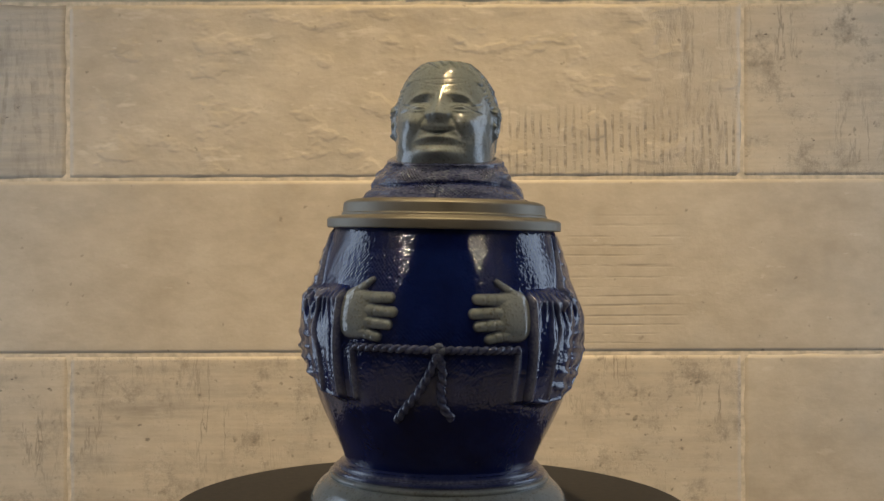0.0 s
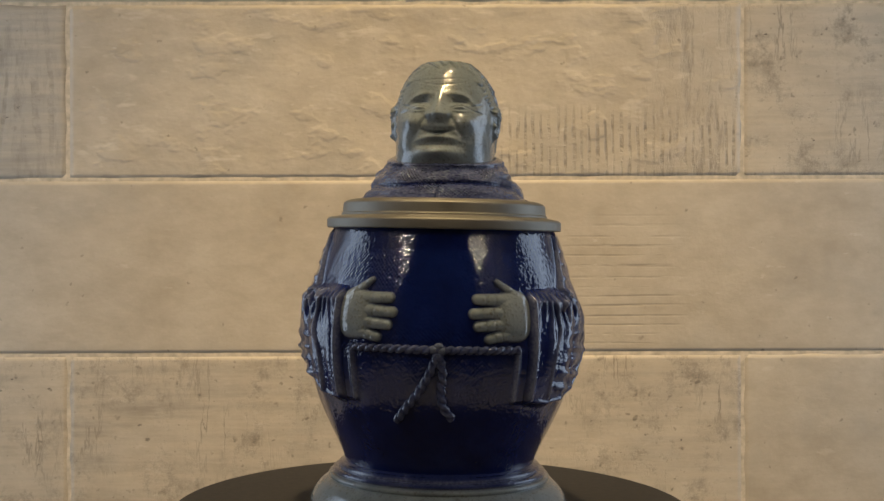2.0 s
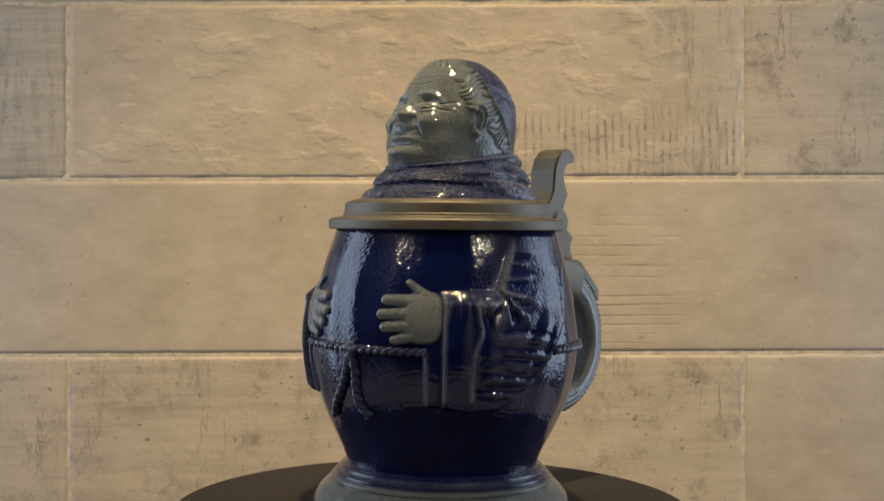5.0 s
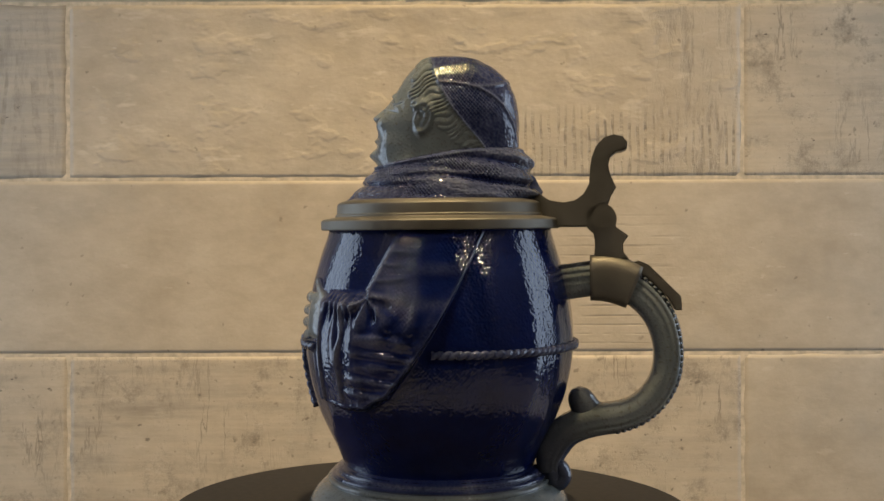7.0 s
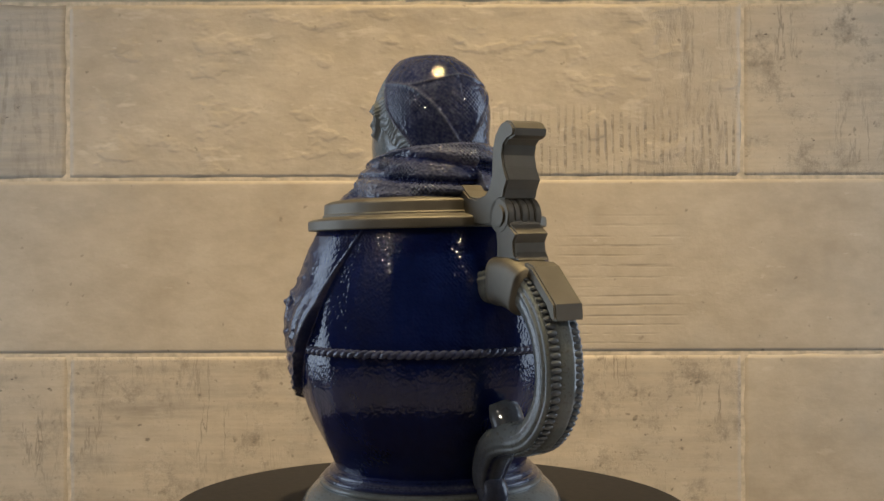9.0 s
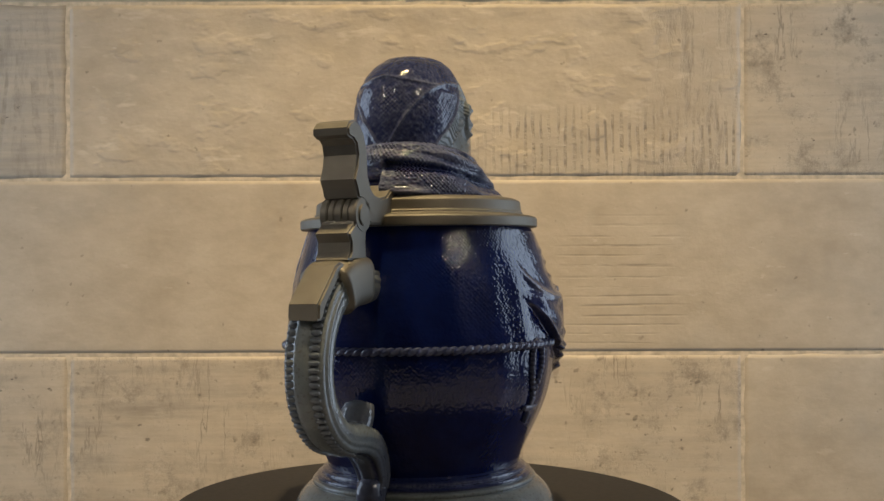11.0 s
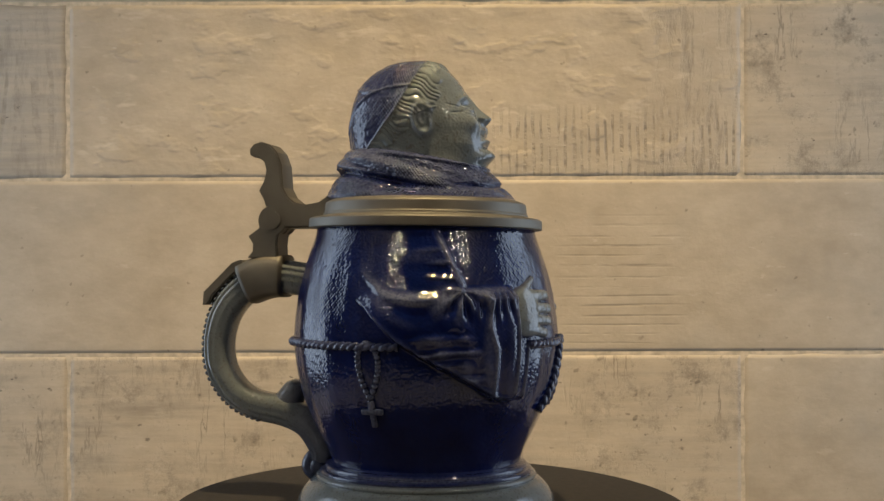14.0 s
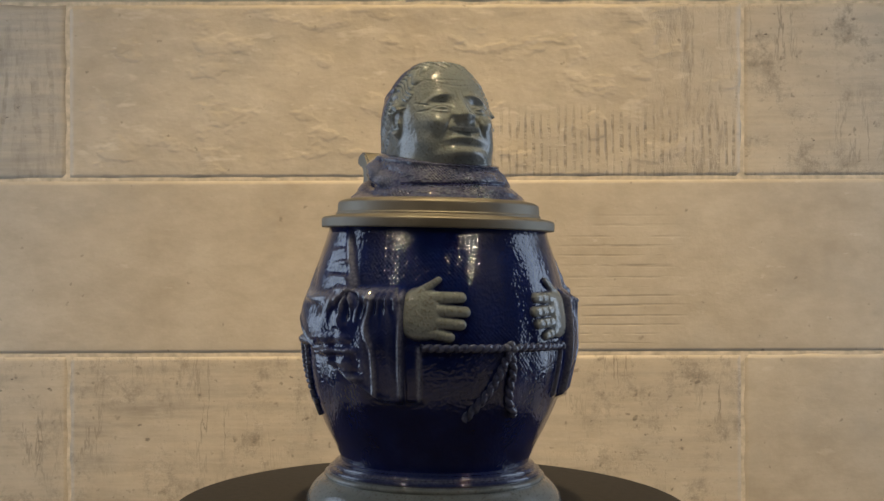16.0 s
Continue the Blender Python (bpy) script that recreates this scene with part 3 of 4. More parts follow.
def stein_handle(stein):
    c = curve_pts(SPINE, 170)
    ang = np.linspace(0, 2 * np.pi, 96, endpoint=False)
    s = np.sign(np.cos(ang)) * np.abs(np.cos(ang)) ** 0.7
    d = np.sign(np.sin(ang)) * np.abs(np.sin(ang)) ** 0.75
    d = d - 0.16 * (np.exp(-((np.abs(s) - 0.55) / 0.2) ** 2)) * (d > 0.3)
    s = s * (1 - 0.07 * np.exp(-((d - 0.42) / 0.10) ** 2) - 0.05 * np.exp(-((d - 0.05) / 0.08) ** 2))
    wide = np.interp(np.linspace(0, 1, 170), [0, 0.12, 0.3, 0.6, 0.8, 0.92, 1], [30, 33, 36, 36, 32, 27, 23])
    me = sweep("handle", c[:, :2], wide, c[:, 2], (s, d), GLAZE)
    u = np.repeat(np.linspace(0, 1, 170)[:, None], 96, 1)
    dd = np.repeat(d[None], 170, 0)
    blue = np.clip(0.9 * (1 - sst(u, 0.02, 0.07)) + 0.08 + 0.5 * sst(u, 0.70, 0.88) + 0.5 * np.exp(-((np.abs(s[None]) - 0.55) / 0.12) ** 2) * (dd > 0.3), 0, 1)
    handle = glazed("handle", me, stein, blue, np.full_like(u, 0.35), "grey glazed loop handle with beaded edges")
    # rows of small beads along both sides of the outer face
    t = np.gradient(c[:, :2], axis=0)
    t /= np.linalg.norm(t, axis=1)[:, None]
    nrm = np.stack([-t[:, 1], t[:, 0]], 1)
    ln = np.concatenate([[0], np.cumsum(np.linalg.norm(np.diff(c[:, :2], axis=0), axis=1))])
    bm = bmesh.new()
    bmesh.ops.create_icosphere(bm, subdivisions=2, radius=1.0)
    for v in bm.verts:
        v.co = Vector((v.co.x * 9.5, v.co.y * 4.8, v.co.z * 3.6)) * U
    bead = bpy.data.meshes.new("bead")
    bm.to_mesh(bead)
    bm.free()
    finish(bead, GLAZE)
    put_attr(bead, "blue", np.full(len(bead.vertices), 0.35))
    put_attr(bead, "thin", np.full(len(bead.vertices), 0.8))
    for side in (-1, 1):
        for q in np.arange(ln[-1] * 0.20, ln[-1] * 0.735, 9.4):
            y, z, w, th = (np.interp(q, ln, v) for v in (c[:, 0], c[:, 1], wide, c[:, 2]))
            n1 = Vector((np.interp(q, ln, nrm[:, 0]), np.interp(q, ln, nrm[:, 1])))
            ob = child("bead", bead, handle)
            ob.location = Vector((side * 0.55 * w, y + n1.x * th * 0.84, z + n1.y * th * 0.84)) * U
            ob.rotation_euler = (math.atan2(n1.y, n1.x) - math.pi / 2, 0, 0)
    # spur and scroll where the handle turns back to the barrel
    sp = curve_pts([(322, 162, 20), (292, 160, 27), (272, 170, 29), (262, 186, 25), (255, 199, 22), (251, 207, 17), (248, 214, 8)], 40)
    ang = np.linspace(0, 2 * np.pi, 24, endpoint=False)
    me = sweep("spur", sp[:, :2], np.interp(np.linspace(0, 1, 40), [0, 0.6, 0.9, 1], [26, 28, 25, 10]), sp[:, 2], (np.cos(ang), np.sin(ang)), GLAZE)
    glazed("spur", me, handle, np.full(960, 0.5), np.full(960, 0.3))
    sc = curve_pts([(206, 70, 18), (216, 52, 19), (226, 62, 17), (222, 78, 12), (214, 74, 6)], 40)
    me = sweep("scroll", sc[:, :2], np.linspace(24, 18, 40), sc[:, 2], (np.cos(ang), np.sin(ang)), GLAZE)
    glazed("scroll", me, handle, np.full(960, 0.75), np.full(960, 0.3))
    return handle


def slab(name, outline, half, material, parent, label="", bev=2.5):
    """Extrude an outline (distance behind the axis, height) sideways, with eased edges."""
    bm = bmesh.new()
    vs = [bm.verts.new((-half * U, y * U, z * U)) for y, z in outline]
    f = bm.faces.new(vs)
    r = bmesh.ops.extrude_face_region(bm, geom=[f])
    bmesh.ops.translate(bm, vec=(2 * half * U, 0, 0), verts=[v for v in r["geom"] if isinstance(v, bmesh.types.BMVert)])
    bmesh.ops.recalc_face_normals(bm, faces=bm.faces)
    caps = [f for f in bm.faces if abs(f.normal.x) > 0.9]
    es = {e for f in caps for e in f.edges}
    bmesh.ops.bevel(bm, geom=list(es), offset=bev * U, segments=2, affect="EDGES")
    return part(name, bm, material, parent, label)


def cylinder_x(bm, y, z, r, x0, x1, seg=40, bev=2.0):
    res = bmesh.ops.create_cone(bm, cap_ends=True, segments=seg, radius1=r * U, radius2=r * U, depth=(x1 - x0) * U,
                                matrix=Matrix.Translation(((x0 + x1) / 2 * U, y * U, z * U)) @ Matrix.Rotation(math.pi / 2, 4, "Y"))
    es = {e for v in res["verts"] for e in v.link_edges if len([f for f in e.link_faces if len(f.verts) > 4]) == 1}
    bmesh.ops.bevel(bm, geom=list(es), offset=bev * U, segments=2, affect="EDGES")


def stein_hinge(stein):
    upper = [(160, 492), (262, 492), (268, 500), (285, 530), (300, 532), (304, 545), (313, 560), (303, 580), (299, 598), (303, 613), (313, 621), (322, 622), (330, 626), (331, 637), (323, 646), (309, 650), (292, 645), (278, 630), (270, 608), (268, 584), (267, 566), (258, 549), (245, 538), (226, 534), (204, 538), (190, 548), (180, 557), (166, 559)]
    lift = slab("thumb_lift", [(y + 5 * min(1, max(0, (y - 200) / 60)), z) for y, z in upper], 31, PEWTER, stein, "scalloped pewter thumb lift", 3)
    lower = [(268, 505), (286, 526), (304, 512), (314, 492), (334, 478), (325, 464), (326, 450), (336, 438), (276, 436), (278, 462), (274, 490)]
    slab("hinge_shank", [(y + 5, z) for y, z in lower], 30, PEWTER, stein, "", 3)
    for x0, x1, r in ((-31, -19, 27), (-18, -7, 26), (-6, 6, 27), (7, 18, 26), (19, 31, 27)):
        bm = bmesh.new()
        cylinder_x(bm, 292, 506, r, x0, x1, 56, 1.5)
        part("hinge_knuckle", bm, PEWTER, stein)
    for sx in (-1, 1):
        bm = bmesh.new()
        cylinder_x(bm, 292, 506, 17, sx * 32 - 2, sx * 32 + 2, 40, 1)
        part("hinge_pin", bm, PEWTER, stein)
    # band that grips the handle and its pointed tongue
    ang = np.linspace(0, 2 * np.pi, 40, endpoint=False)
    s = np.sign(np.cos(ang)) * np.abs(np.cos(ang)) ** 0.55
    d = np.sign(np.sin(ang)) * np.abs(np.sin(ang)) ** 0.55
    c = curve_pts([(272, 405, 39), (297, 405, 40), (322, 400, 40), (347, 390, 39)], 12)
    child("handle_band", sweep("handle_band", c[:, :2], np.full(12, 43.0), c[:, 2], (s, d), PEWTER), stein, "pewter band around the handle")
    slab("band_tongue", [(340, 431), (358, 435), (373, 429), (428, 376), (430, 352), (419, 352), (407, 372), (368, 409), (345, 416)], 26, PEWTER, stein, "", 3)
    return lift


def rope(name, path, radius, strands, twist, stein, blue=0.92, thin=0.32, parent=None, seg=24, label=""):
    """A twisted cord along path (points in units)."""
    p = np.array(path, float)
    t = np.gradient(p, axis=0)
    t /= np.linalg.norm(t, axis=1)[:, None]
    out = p * [1, 1, 0]
    out /= np.linalg.norm(out, axis=1)[:, None] + 1e-9
    b = np.cross(t, out)
    b /= np.linalg.norm(b, axis=1)[:, None] + 1e-9
    nrm = np.cross(b, t)
    ln = np.concatenate([[0], np.cumsum(np.linalg.norm(np.diff(p, axis=0), axis=1))])
    ang = np.linspace(0, 2 * np.pi, seg, endpoint=False)
    ph = strands * (ang[None] + ln[:, None] * twist)
    rad = radius * (0.72 + 0.34 * np.abs(np.sin(ph / 2 * 1.0)) ** 0.9)
    rr = rad if np.ndim(rad) == 2 else rad[:, None]
    pts = p[:, None] + nrm[:, None] * (rr * np.cos(ang))[..., None] + b[:, None] * (rr * np.sin(ang))[..., None]
    me = grid_mesh(name, pts * U, closed_u=True, material=GLAZE, caps=True)
    tv = np.clip(thin * (rad / radius - 0.7) * 3, 0, 1)
    return glazed(name, me, parent or stein, np.full(tv.shape, blue), tv, label)


def on_wall(psi, z, lift=0.0):
    psi, z = np.asarray(psi, float), np.asarray(z, float)
    return around(psi, wall_r(psi, z) + lift, z) / U


def stein_cords(stein):
    spans = [(-181, -91), (-34, 35), (91.5, 181)]
    for i, (lo, hi) in enumerate(spans):
        a = np.linspace(lo, hi, int((hi - lo) * 5))
        z = np.full_like(a, 291.0)
        path = on_wall(a, z, 2.5)
        rope("belt_cord", path, 7.2, 2, 0.22, stein, label="moulded rope belt, pale blue-grey")
    left = curve_pts([(2.0, 284), (-1.0, 255), (-5, 225), (-10.5, 198), (-15.5, 174)], 120)
    right = curve_pts([(2.6, 284), (4.0, 255), (3.6, 225), (4.6, 200), (8.5, 180)], 120)
    for c in (left, right):
        rope("cord_end", on_wall(c[:, 0], c[:, 1], 2.5), 7.8, 2, 0.20, stein)
    bm = bmesh.new()
    for dx, dz, r in ((0.5, 292, 9), (3.6, 290, 9), (2, 282, 8), (2.3, 297, 8)):
        c = on_wall(dx, dz, 4.0)
        bmesh.ops.create_icosphere(bm, subdivisions=3, radius=r * U, matrix=Matrix.Translation(Vector(c) * U) @ Matrix.Diagonal((1.0, 0.8, 0.75, 1)))
    me = bpy.data.meshes.new("knot"); bm.to_mesh(me); bm.free(); finish(me, GLAZE)
    glazed("knot", me, stein, np.full(len(me.vertices), 0.8), np.full(len(me.vertices), 0.5))
    # rosary hung from the belt on the figure's right side, with its cross
    bm = bmesh.new()
    bmesh.ops.create_icosphere(bm, subdivisions=2, radius=5.6 * U)
    bead = bpy.data.meshes.new("rosary_bead"); bm.to_mesh(bead); bm.free(); finish(bead, GLAZE)
    put_attr(bead, "blue", np.full(len(bead.vertices), 0.9))
    put_attr(bead, "thin", np.full(len(bead.vertices), 0.55))
    one = [(-103.5, 210), (-100.5, 238), (-99.5, 262), (-100.5, 284), (-104, 297)]
    two = [(-107.5, 284), (-108, 262), (-107, 238), (-104.5, 210)]
    loop = curve_pts(one + two, 26)
    ros = rope("rosary", on_wall(loop[:, 0], loop[:, 1], 1.5), 2.5, 2, 0.2, stein, label="moulded bead string hung from the belt")
    for a, z in loop:
        child("rosary_bead", bead, ros).location = Vector(on_wall(a, z, 2.0)) * U
    bm = bmesh.new()
    m = Matrix.Translation(Vector(on_wall(-103.8, 182, 2.5)) * U) @ Matrix.Rotation(radians(-103.8), 4, "Z") @ Matrix.Rotation(radians(22), 4, "X")
    b2 = bmesh.new()
    boxed(b2, -5 * U, 5 * U, -4 * U, 4 * U, -24 * U, 24 * U, 2 * U)
    boxed(b2, -19 * U, 19 * U, -4.5 * U, 3.5 * U, -1 * U, 9 * U, 2 * U)
    bmesh.ops.transform(b2, matrix=m, verts=b2.verts)
    bm.free()
    me = bpy.data.meshes.new("cross"); b2.to_mesh(me); b2.free(); finish(me, GLAZE)
    glazed("cross", me, ros, np.full(len(me.vertices), 0.9), np.full(len(me.vertices), 0.8))


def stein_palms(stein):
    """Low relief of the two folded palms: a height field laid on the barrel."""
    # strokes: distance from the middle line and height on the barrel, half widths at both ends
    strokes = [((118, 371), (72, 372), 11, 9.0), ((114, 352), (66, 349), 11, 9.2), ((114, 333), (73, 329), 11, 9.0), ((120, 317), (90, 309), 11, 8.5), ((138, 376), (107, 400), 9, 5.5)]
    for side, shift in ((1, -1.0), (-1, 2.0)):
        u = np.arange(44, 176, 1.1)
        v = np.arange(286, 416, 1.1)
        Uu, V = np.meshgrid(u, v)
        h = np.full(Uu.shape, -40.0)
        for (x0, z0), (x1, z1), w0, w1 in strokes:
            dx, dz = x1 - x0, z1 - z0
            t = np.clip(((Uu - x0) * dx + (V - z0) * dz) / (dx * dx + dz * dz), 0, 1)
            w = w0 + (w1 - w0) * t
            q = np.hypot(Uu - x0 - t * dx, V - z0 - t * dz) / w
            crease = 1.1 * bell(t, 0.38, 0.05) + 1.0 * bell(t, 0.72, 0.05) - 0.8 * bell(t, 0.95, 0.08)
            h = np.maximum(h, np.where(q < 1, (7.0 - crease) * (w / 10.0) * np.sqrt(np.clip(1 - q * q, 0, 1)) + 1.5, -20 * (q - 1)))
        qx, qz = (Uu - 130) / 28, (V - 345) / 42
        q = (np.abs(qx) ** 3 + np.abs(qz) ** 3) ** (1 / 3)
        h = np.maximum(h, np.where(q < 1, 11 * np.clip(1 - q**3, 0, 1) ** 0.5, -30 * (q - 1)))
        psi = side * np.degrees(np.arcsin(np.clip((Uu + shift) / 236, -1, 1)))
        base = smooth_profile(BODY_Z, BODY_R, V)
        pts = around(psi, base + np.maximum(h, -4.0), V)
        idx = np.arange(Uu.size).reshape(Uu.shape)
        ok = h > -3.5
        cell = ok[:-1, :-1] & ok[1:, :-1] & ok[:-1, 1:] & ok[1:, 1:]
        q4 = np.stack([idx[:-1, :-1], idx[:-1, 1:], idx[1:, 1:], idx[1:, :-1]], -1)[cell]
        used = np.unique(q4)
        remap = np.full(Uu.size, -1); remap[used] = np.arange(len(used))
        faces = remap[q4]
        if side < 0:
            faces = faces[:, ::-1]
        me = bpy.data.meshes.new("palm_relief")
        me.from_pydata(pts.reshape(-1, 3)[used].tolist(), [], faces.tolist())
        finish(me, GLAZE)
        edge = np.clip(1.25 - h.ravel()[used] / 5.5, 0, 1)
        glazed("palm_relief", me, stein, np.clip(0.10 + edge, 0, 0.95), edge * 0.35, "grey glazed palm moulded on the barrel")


def make_stein():
    stein = new("stein")
    tagged(stein, "blue and grey salt-glazed figural beer stein with pewter lid", "beer stein")
    stein_body(stein)
    stein_foot(stein)
    stein_lid(stein)
    stein_cowl(stein)
    stein_head(stein)
    first = set(stein.children)
    stein_handle(stein)
    stein_hinge(stein)
    for ob in set(stein.children) - first:
        loop = ob.name.startswith("handle")
        ob.matrix_basis = pose(0, 0, 0, 0, 0, -3.4 if loop else -2.8) @ pose(0, (-10 if loop else -13) * U, 0) @ ob.matrix_basis
    stein_cords(stein)
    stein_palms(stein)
    return stein


# ---- the turntable ----
def make_turntable():
    ob = new("turntable")
    tagged(ob, "round matt black display turntable under the stein", "turntable")
    prof = rounded_profile([(-40, 0), (-40, 440), (-38, 452), (-30, 457), (-6, 457), (-1, 455), (0, 448), (0, 0)])
    child("platter", lathe("platter", prof, FELT, 160), ob)
    base = rounded_profile([(-89.5, 0), (-89.5, 300), (-80, 310), (-50, 306), (-41, 300), (-41, 0)])
    child("base", lathe("base", base, FELT, 96), ob)
    return ob


# ---- the room ----
TILE_W, TILE_H, PITCH_X, PITCH_Z = 0.5988, 0.1551, 0.6004, 0.1564
WALL_SCALE = 0.000502


def tile_mesh(seed):
    """One plank tile: eased, slightly uneven edges and a low uneven face."""
    rs = np.random.RandomState(seed)
    nx, nz = 120, 34
    x = np.linspace(-TILE_W / 2, TILE_W / 2, nx)
    z = np.linspace(-TILE_H / 2, TILE_H / 2, nz)
    X, Z = np.meshgrid(x, z)
    Y = np.zeros_like(X)
    for _ in range(14):
        kx, kz, ph = rs.uniform(5, 60), rs.uniform(10, 90), rs.uniform(0, 6.28)
        Y += np.sin(X * kx + ph + 2 * np.sin(Z * kz + ph)) * 0.00010 / (1 + kx / 40)
    Y = np.clip(Y, -0.0006, 0.0)
    edge = np.minimum(TILE_W / 2 - np.abs(X), TILE_H / 2 - np.abs(Z))
    Y *= sst(edge, 0.0, 0.02)
    Y += 0.0004 * (1 - sst(edge + 0.0004 * (np.sin(X * 90 + seed) + np.sin(Z * 120 + seed)), 0.0, 0.0028)) ** 2
    pts = np.stack([X, Y, Z], -1)
    top = grid_mesh("tile", pts)
    bm = bmesh.new()
    bm.from_mesh(top)
    bpy.data.meshes.remove(top)
    be = [e for e in bm.edges if e.is_boundary]
    r = bmesh.ops.extrude_edge_only(bm, edges=be)
    for v in r["geom"]:
        if isinstance(v, bmesh.types.BMVert):
            v.co.y = 0.010
    me = bpy.data.meshes.new("tile")
    bm.to_mesh(me)
    bm.free()
    return me


def make_room():
    wall = new("wall_north")
    tagged(wall, "wall of weathered beige plank tiles in running bond", "wall", kind="structure")
    z_top = EYE.z + (444 - 4.5) * WALL_SCALE
    x_joint = EYE.x + (121 - 784) * WALL_SCALE
    bm = bmesh.new()
    boxed(bm, -1.6, 1.6, WALL_Y + 0.0003, WALL_Y + 0.15, -0.75, 2.2)
    part("grout_bed", bm, GROUT, wall)
    shared = {}
    for row in range(-13, 6):
        zc = z_top - PITCH_Z * (row + 0.5)
        shift = 0.0 if row % 2 == 0 else 0.5
        for col in range(-3, 4):
            xc = x_joint + PITCH_X * (col + 0.5 + shift)
            if abs(xc) > 1.7:
                continue
            kind = {(0, 0): "chipped", (0, -1): "hatched", (1, 0): "lined", (2, 0): "stained", (2, -1): "stained", (0, 1): "stained"}.get((row, col), "plain")
            key = (kind, (row + col) % 2)
            if key not in shared:
                me = tile_mesh(len(shared) + 3)
                shared[key] = finish(me, TILES[kind])
            ob = child("tile", shared[key], wall)
            ob.location = (xc, WALL_Y, zc)
    for side, nm in ((-1, "wall_west"), (1, "wall_east")):
        w = tagged(new(nm), "plain dark room wall with a tall window opening", "wall", kind="structure")
        x0, x1 = (WIN_X, WIN_X + 0.12) if side > 0 else (-WIN_X - 0.12, -WIN_X)
        bm = bmesh.new()
        boxed(bm, x0, x1, -2.5, WIN_Y0, -0.75, 2.2)
        boxed(bm, x0, x1, WIN_Y1, WALL_Y - 0.001, -0.75, 2.2)
        boxed(bm, x0, x1, WIN_Y0, WIN_Y1, -0.75, WIN_Z0)
        boxed(bm, x0, x1, WIN_Y0, WIN_Y1, WIN_Z1, 2.2)
        part("wall_panel", bm, PLASTER, w)
    for side, nm in ((-1, "window_1"), (1, "window_2")):
        w = tagged(new(nm), "tall side window with a plain painted frame", "window", kind="structure")
        x0, x1 = (WIN_X - 0.012, WIN_X + 0.02) if side > 0 else (-WIN_X - 0.02, -WIN_X + 0.012)
        for y0, y1, z0, z1 in ((WIN_Y0 - 0.03, WIN_Y0, WIN_Z0 - 0.03, WIN_Z1 + 0.03), (WIN_Y1, WIN_Y1 + 0.03, WIN_Z0 - 0.03, WIN_Z1 + 0.03), (WIN_Y0, WIN_Y1, WIN_Z1, WIN_Z1 + 0.03), (WIN_Y0, WIN_Y1, WIN_Z0 - 0.03, WIN_Z0)):
            bm = bmesh.new()
            boxed(bm, x0, x1, y0, y1, z0, z1, 0.002)
            part("window_frame", bm, WINDOW_PAINT, w)
    bm = bmesh.new()
    boxed(bm, -1.6, 1.6, -2.65, -2.5, -0.75, 2.2)
    tagged(part("wall_south", bm, PLASTER, None, "plain dark room wall behind the camera"), category="wall", kind="structure")
    bm = bmesh.new()
    boxed(bm, -1.6, 1.6, -2.65, WALL_Y + 0.15, 2.2, 2.3)
    tagged(part("ceiling", bm, PLASTER, None, "plain dark ceiling"), category="ceiling", kind="structure")
    bm = bmesh.new()
    boxed(bm, -1.6, 1.6, -2.65, WALL_Y + 0.15, -0.85, -0.75)
    tagged(part("floor", bm, TABLE, None, "plain dark floor"), category="floor", kind="structure")


def turn_wall():
    """The courses rise a little to the east: the wall is turned to fit the camera's view."""
    wall = bpy.data.objects["wall_north"]
    wall.matrix_basis = pose(EYE.x, 0, EYE.z, 0, -0.2, 0) @ pose(-EYE.x, 0, -EYE.z)


def make_plinth():
    ob = new("plinth")
    tagged(ob, "square plinth with a pale grey top under the turntable", "plinth")
    bm = bmesh.new()
    boxed(bm, -0.26, 0.26, -0.25, 0.095, -0.047, -0.0225, 0.003)
    part("top", bm, PLINTH, ob)
    bm = bmesh.new()
    boxed(bm, -0.24, 0.24, -0.23, 0.08, -0.75, -0.047, 0.002)
    part("body", bm, PLINTH, ob)


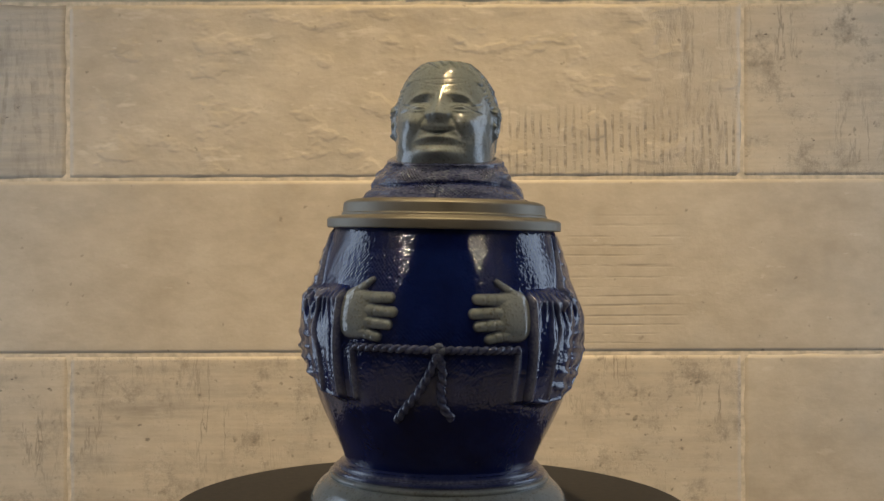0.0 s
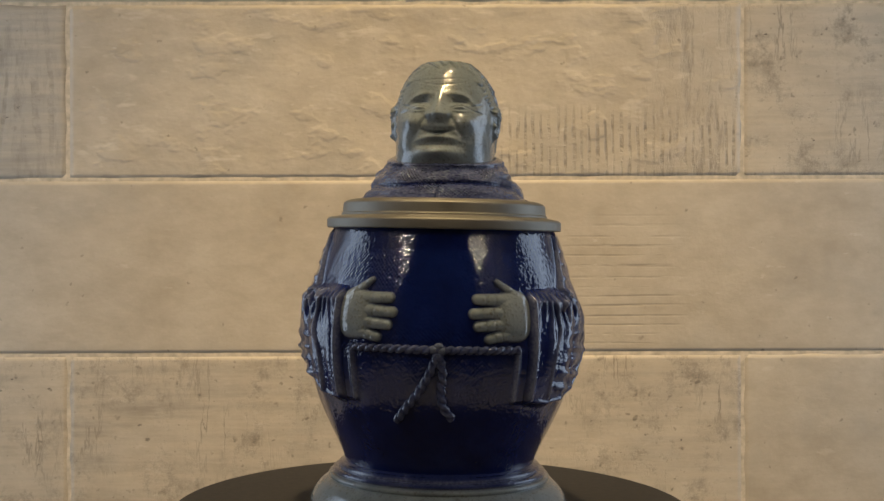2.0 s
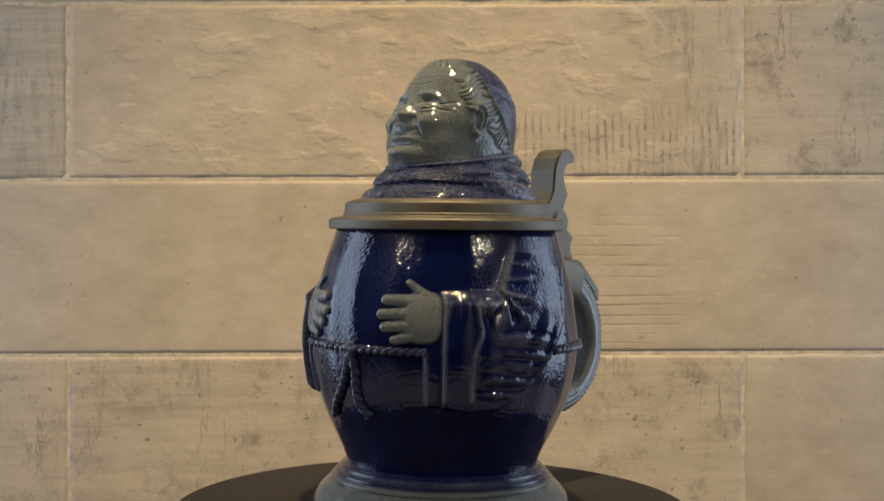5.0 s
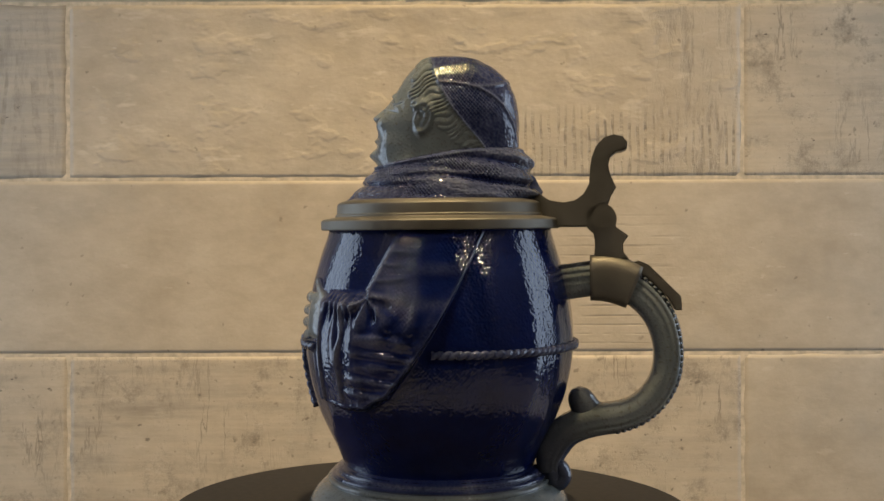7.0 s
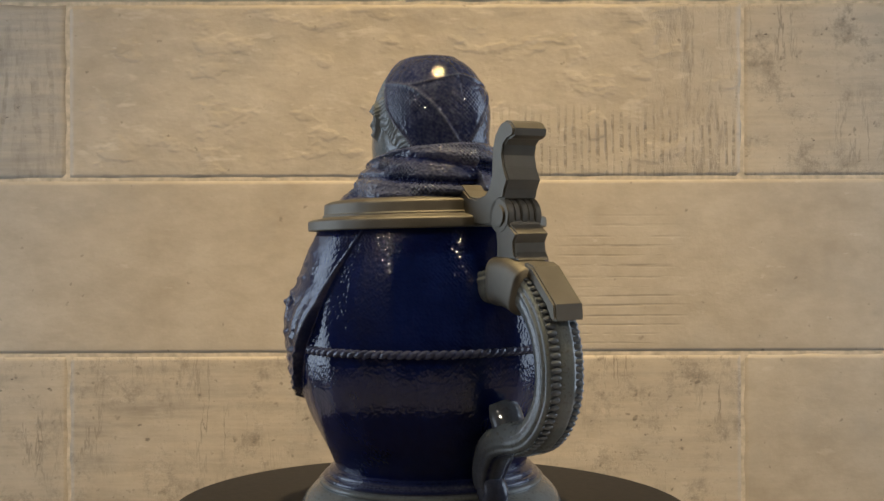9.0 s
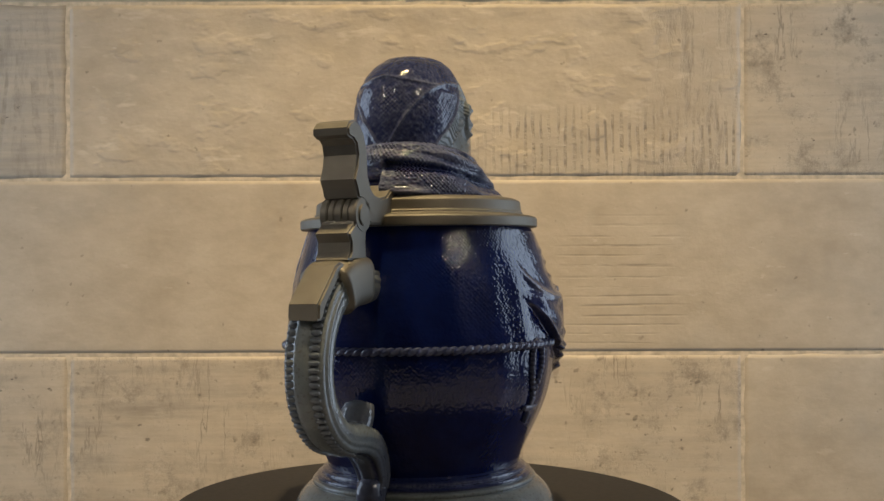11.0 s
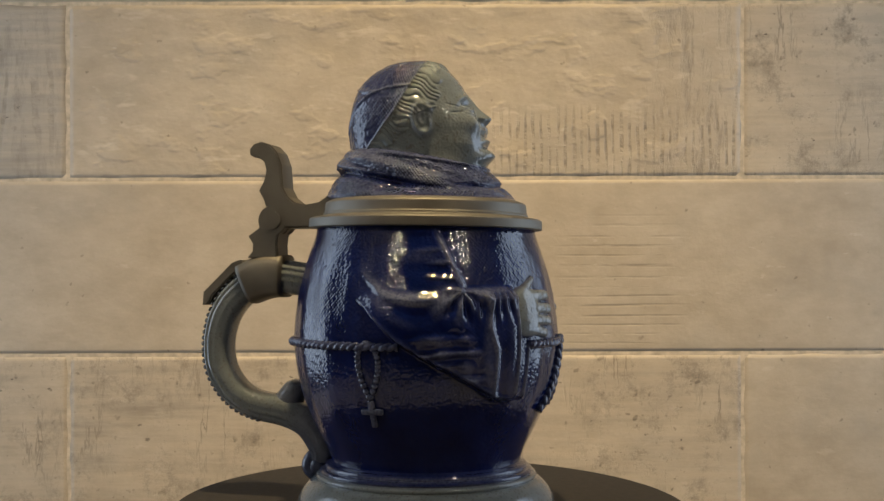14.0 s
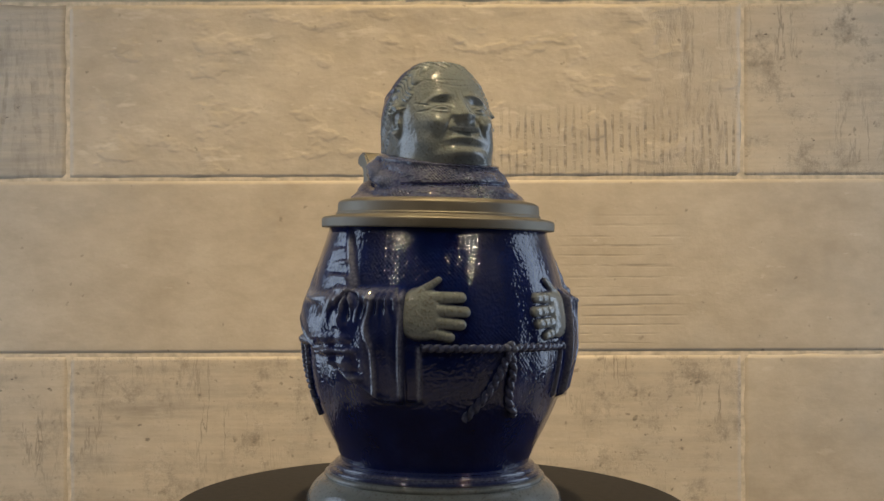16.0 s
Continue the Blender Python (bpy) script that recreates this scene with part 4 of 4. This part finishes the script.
def make_fill_lamps():
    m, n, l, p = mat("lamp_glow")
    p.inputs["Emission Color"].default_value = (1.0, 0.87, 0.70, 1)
    p.inputs["Emission Strength"].default_value = FILL_GLOW
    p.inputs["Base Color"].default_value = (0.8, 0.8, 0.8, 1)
    # Each bulb is an added fill light; its cord to the ceiling is assumed.
    for x, y, z in FILL_LAMPS:
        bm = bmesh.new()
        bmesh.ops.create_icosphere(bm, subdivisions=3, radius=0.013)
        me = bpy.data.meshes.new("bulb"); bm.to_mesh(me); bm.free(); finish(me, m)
        lamp = new("fill_lamp")
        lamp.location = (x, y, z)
        tagged(lamp, "unseen warm lamp on a cord, at the ceiling glints, added as front fill", "lamp", "ceiling lamps")
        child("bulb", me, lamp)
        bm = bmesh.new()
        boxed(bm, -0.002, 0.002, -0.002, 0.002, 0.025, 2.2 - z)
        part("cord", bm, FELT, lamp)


def make_washer():
    """Ceiling-hung wall washer: a housing over the lamp and, on the room side, an unseen louvre added to dim the stein.
    """
    ob = new("wall_washer")
    ob.location = WASHER
    tagged(ob, "black ceiling-hung wall washer, its louvre added to cut light on the stein", "lamp")
    bm = bmesh.new()
    boxed(bm, -0.09, 0.09, -0.08, 0.08, 0.05, 0.12, 0.004)
    part("housing", bm, FELT, ob)
    # Unseen louvre, added to block part of the beam and its glare on the stein.
    bm = bmesh.new()
    for y in (-0.125, 0.052):
        boxed(bm, -0.60, 0.60, y, y + 0.008, -0.313, -0.299)
    part("glare_frame", bm, FELT, ob)
    for i in range(29):
        bm = bmesh.new()
        x = -0.58 + i * 0.04
        boxed(bm, x, x + 0.017, -0.117, 0.052, -0.312, -0.300)
        part("glare_slat", bm, FELT, ob)
    for x in (-0.5, 0.5):
        bm = bmesh.new()
        boxed(bm, x - 0.004, x + 0.004, -0.124, -0.118, -0.299, 2.2 - WASHER.z)
        part("hanger", bm, FELT, ob)
    bm = bmesh.new()
    boxed(bm, -0.006, 0.006, -0.006, 0.006, 0.12, 2.2 - WASHER.z)
    part("stem", bm, FELT, ob)


make_room()
turn_wall()
make_plinth()
make_fill_lamps()
make_washer()
turntable = make_turntable()
stein = make_stein()


# ---- what moves ----
def motions():
    def angle(t):
        return SPIN * max(0.0, t - SPIN_START + 0.03 * max(0.0, 1 - abs(t - SPIN_START) / 0.1))
    times = [0.0, 3.4, 3.5, 3.6, 3.7] + [4.0 + 0.5 * i for i in range(25)]
    lean = Matrix.Rotation(radians(1.2), 4, Vector((-math.sin(radians(12)), math.cos(radians(12)), 0)))
    home = pose(10.5 * U, 12 * U, 0) @ lean @ pose(0, 0, 0, 0, 0, -3.5)
    spin = [(t, pose(0, 0, 0, 0, 0, -angle(t))) for t in times]
    tilt = pose(0, 0, 0, 0, 0.45, 0)
    walk(turntable, [(t, tilt @ m) for t, m in spin])
    walk(stein, [(t, m @ home) for t, m in spin])


motions()
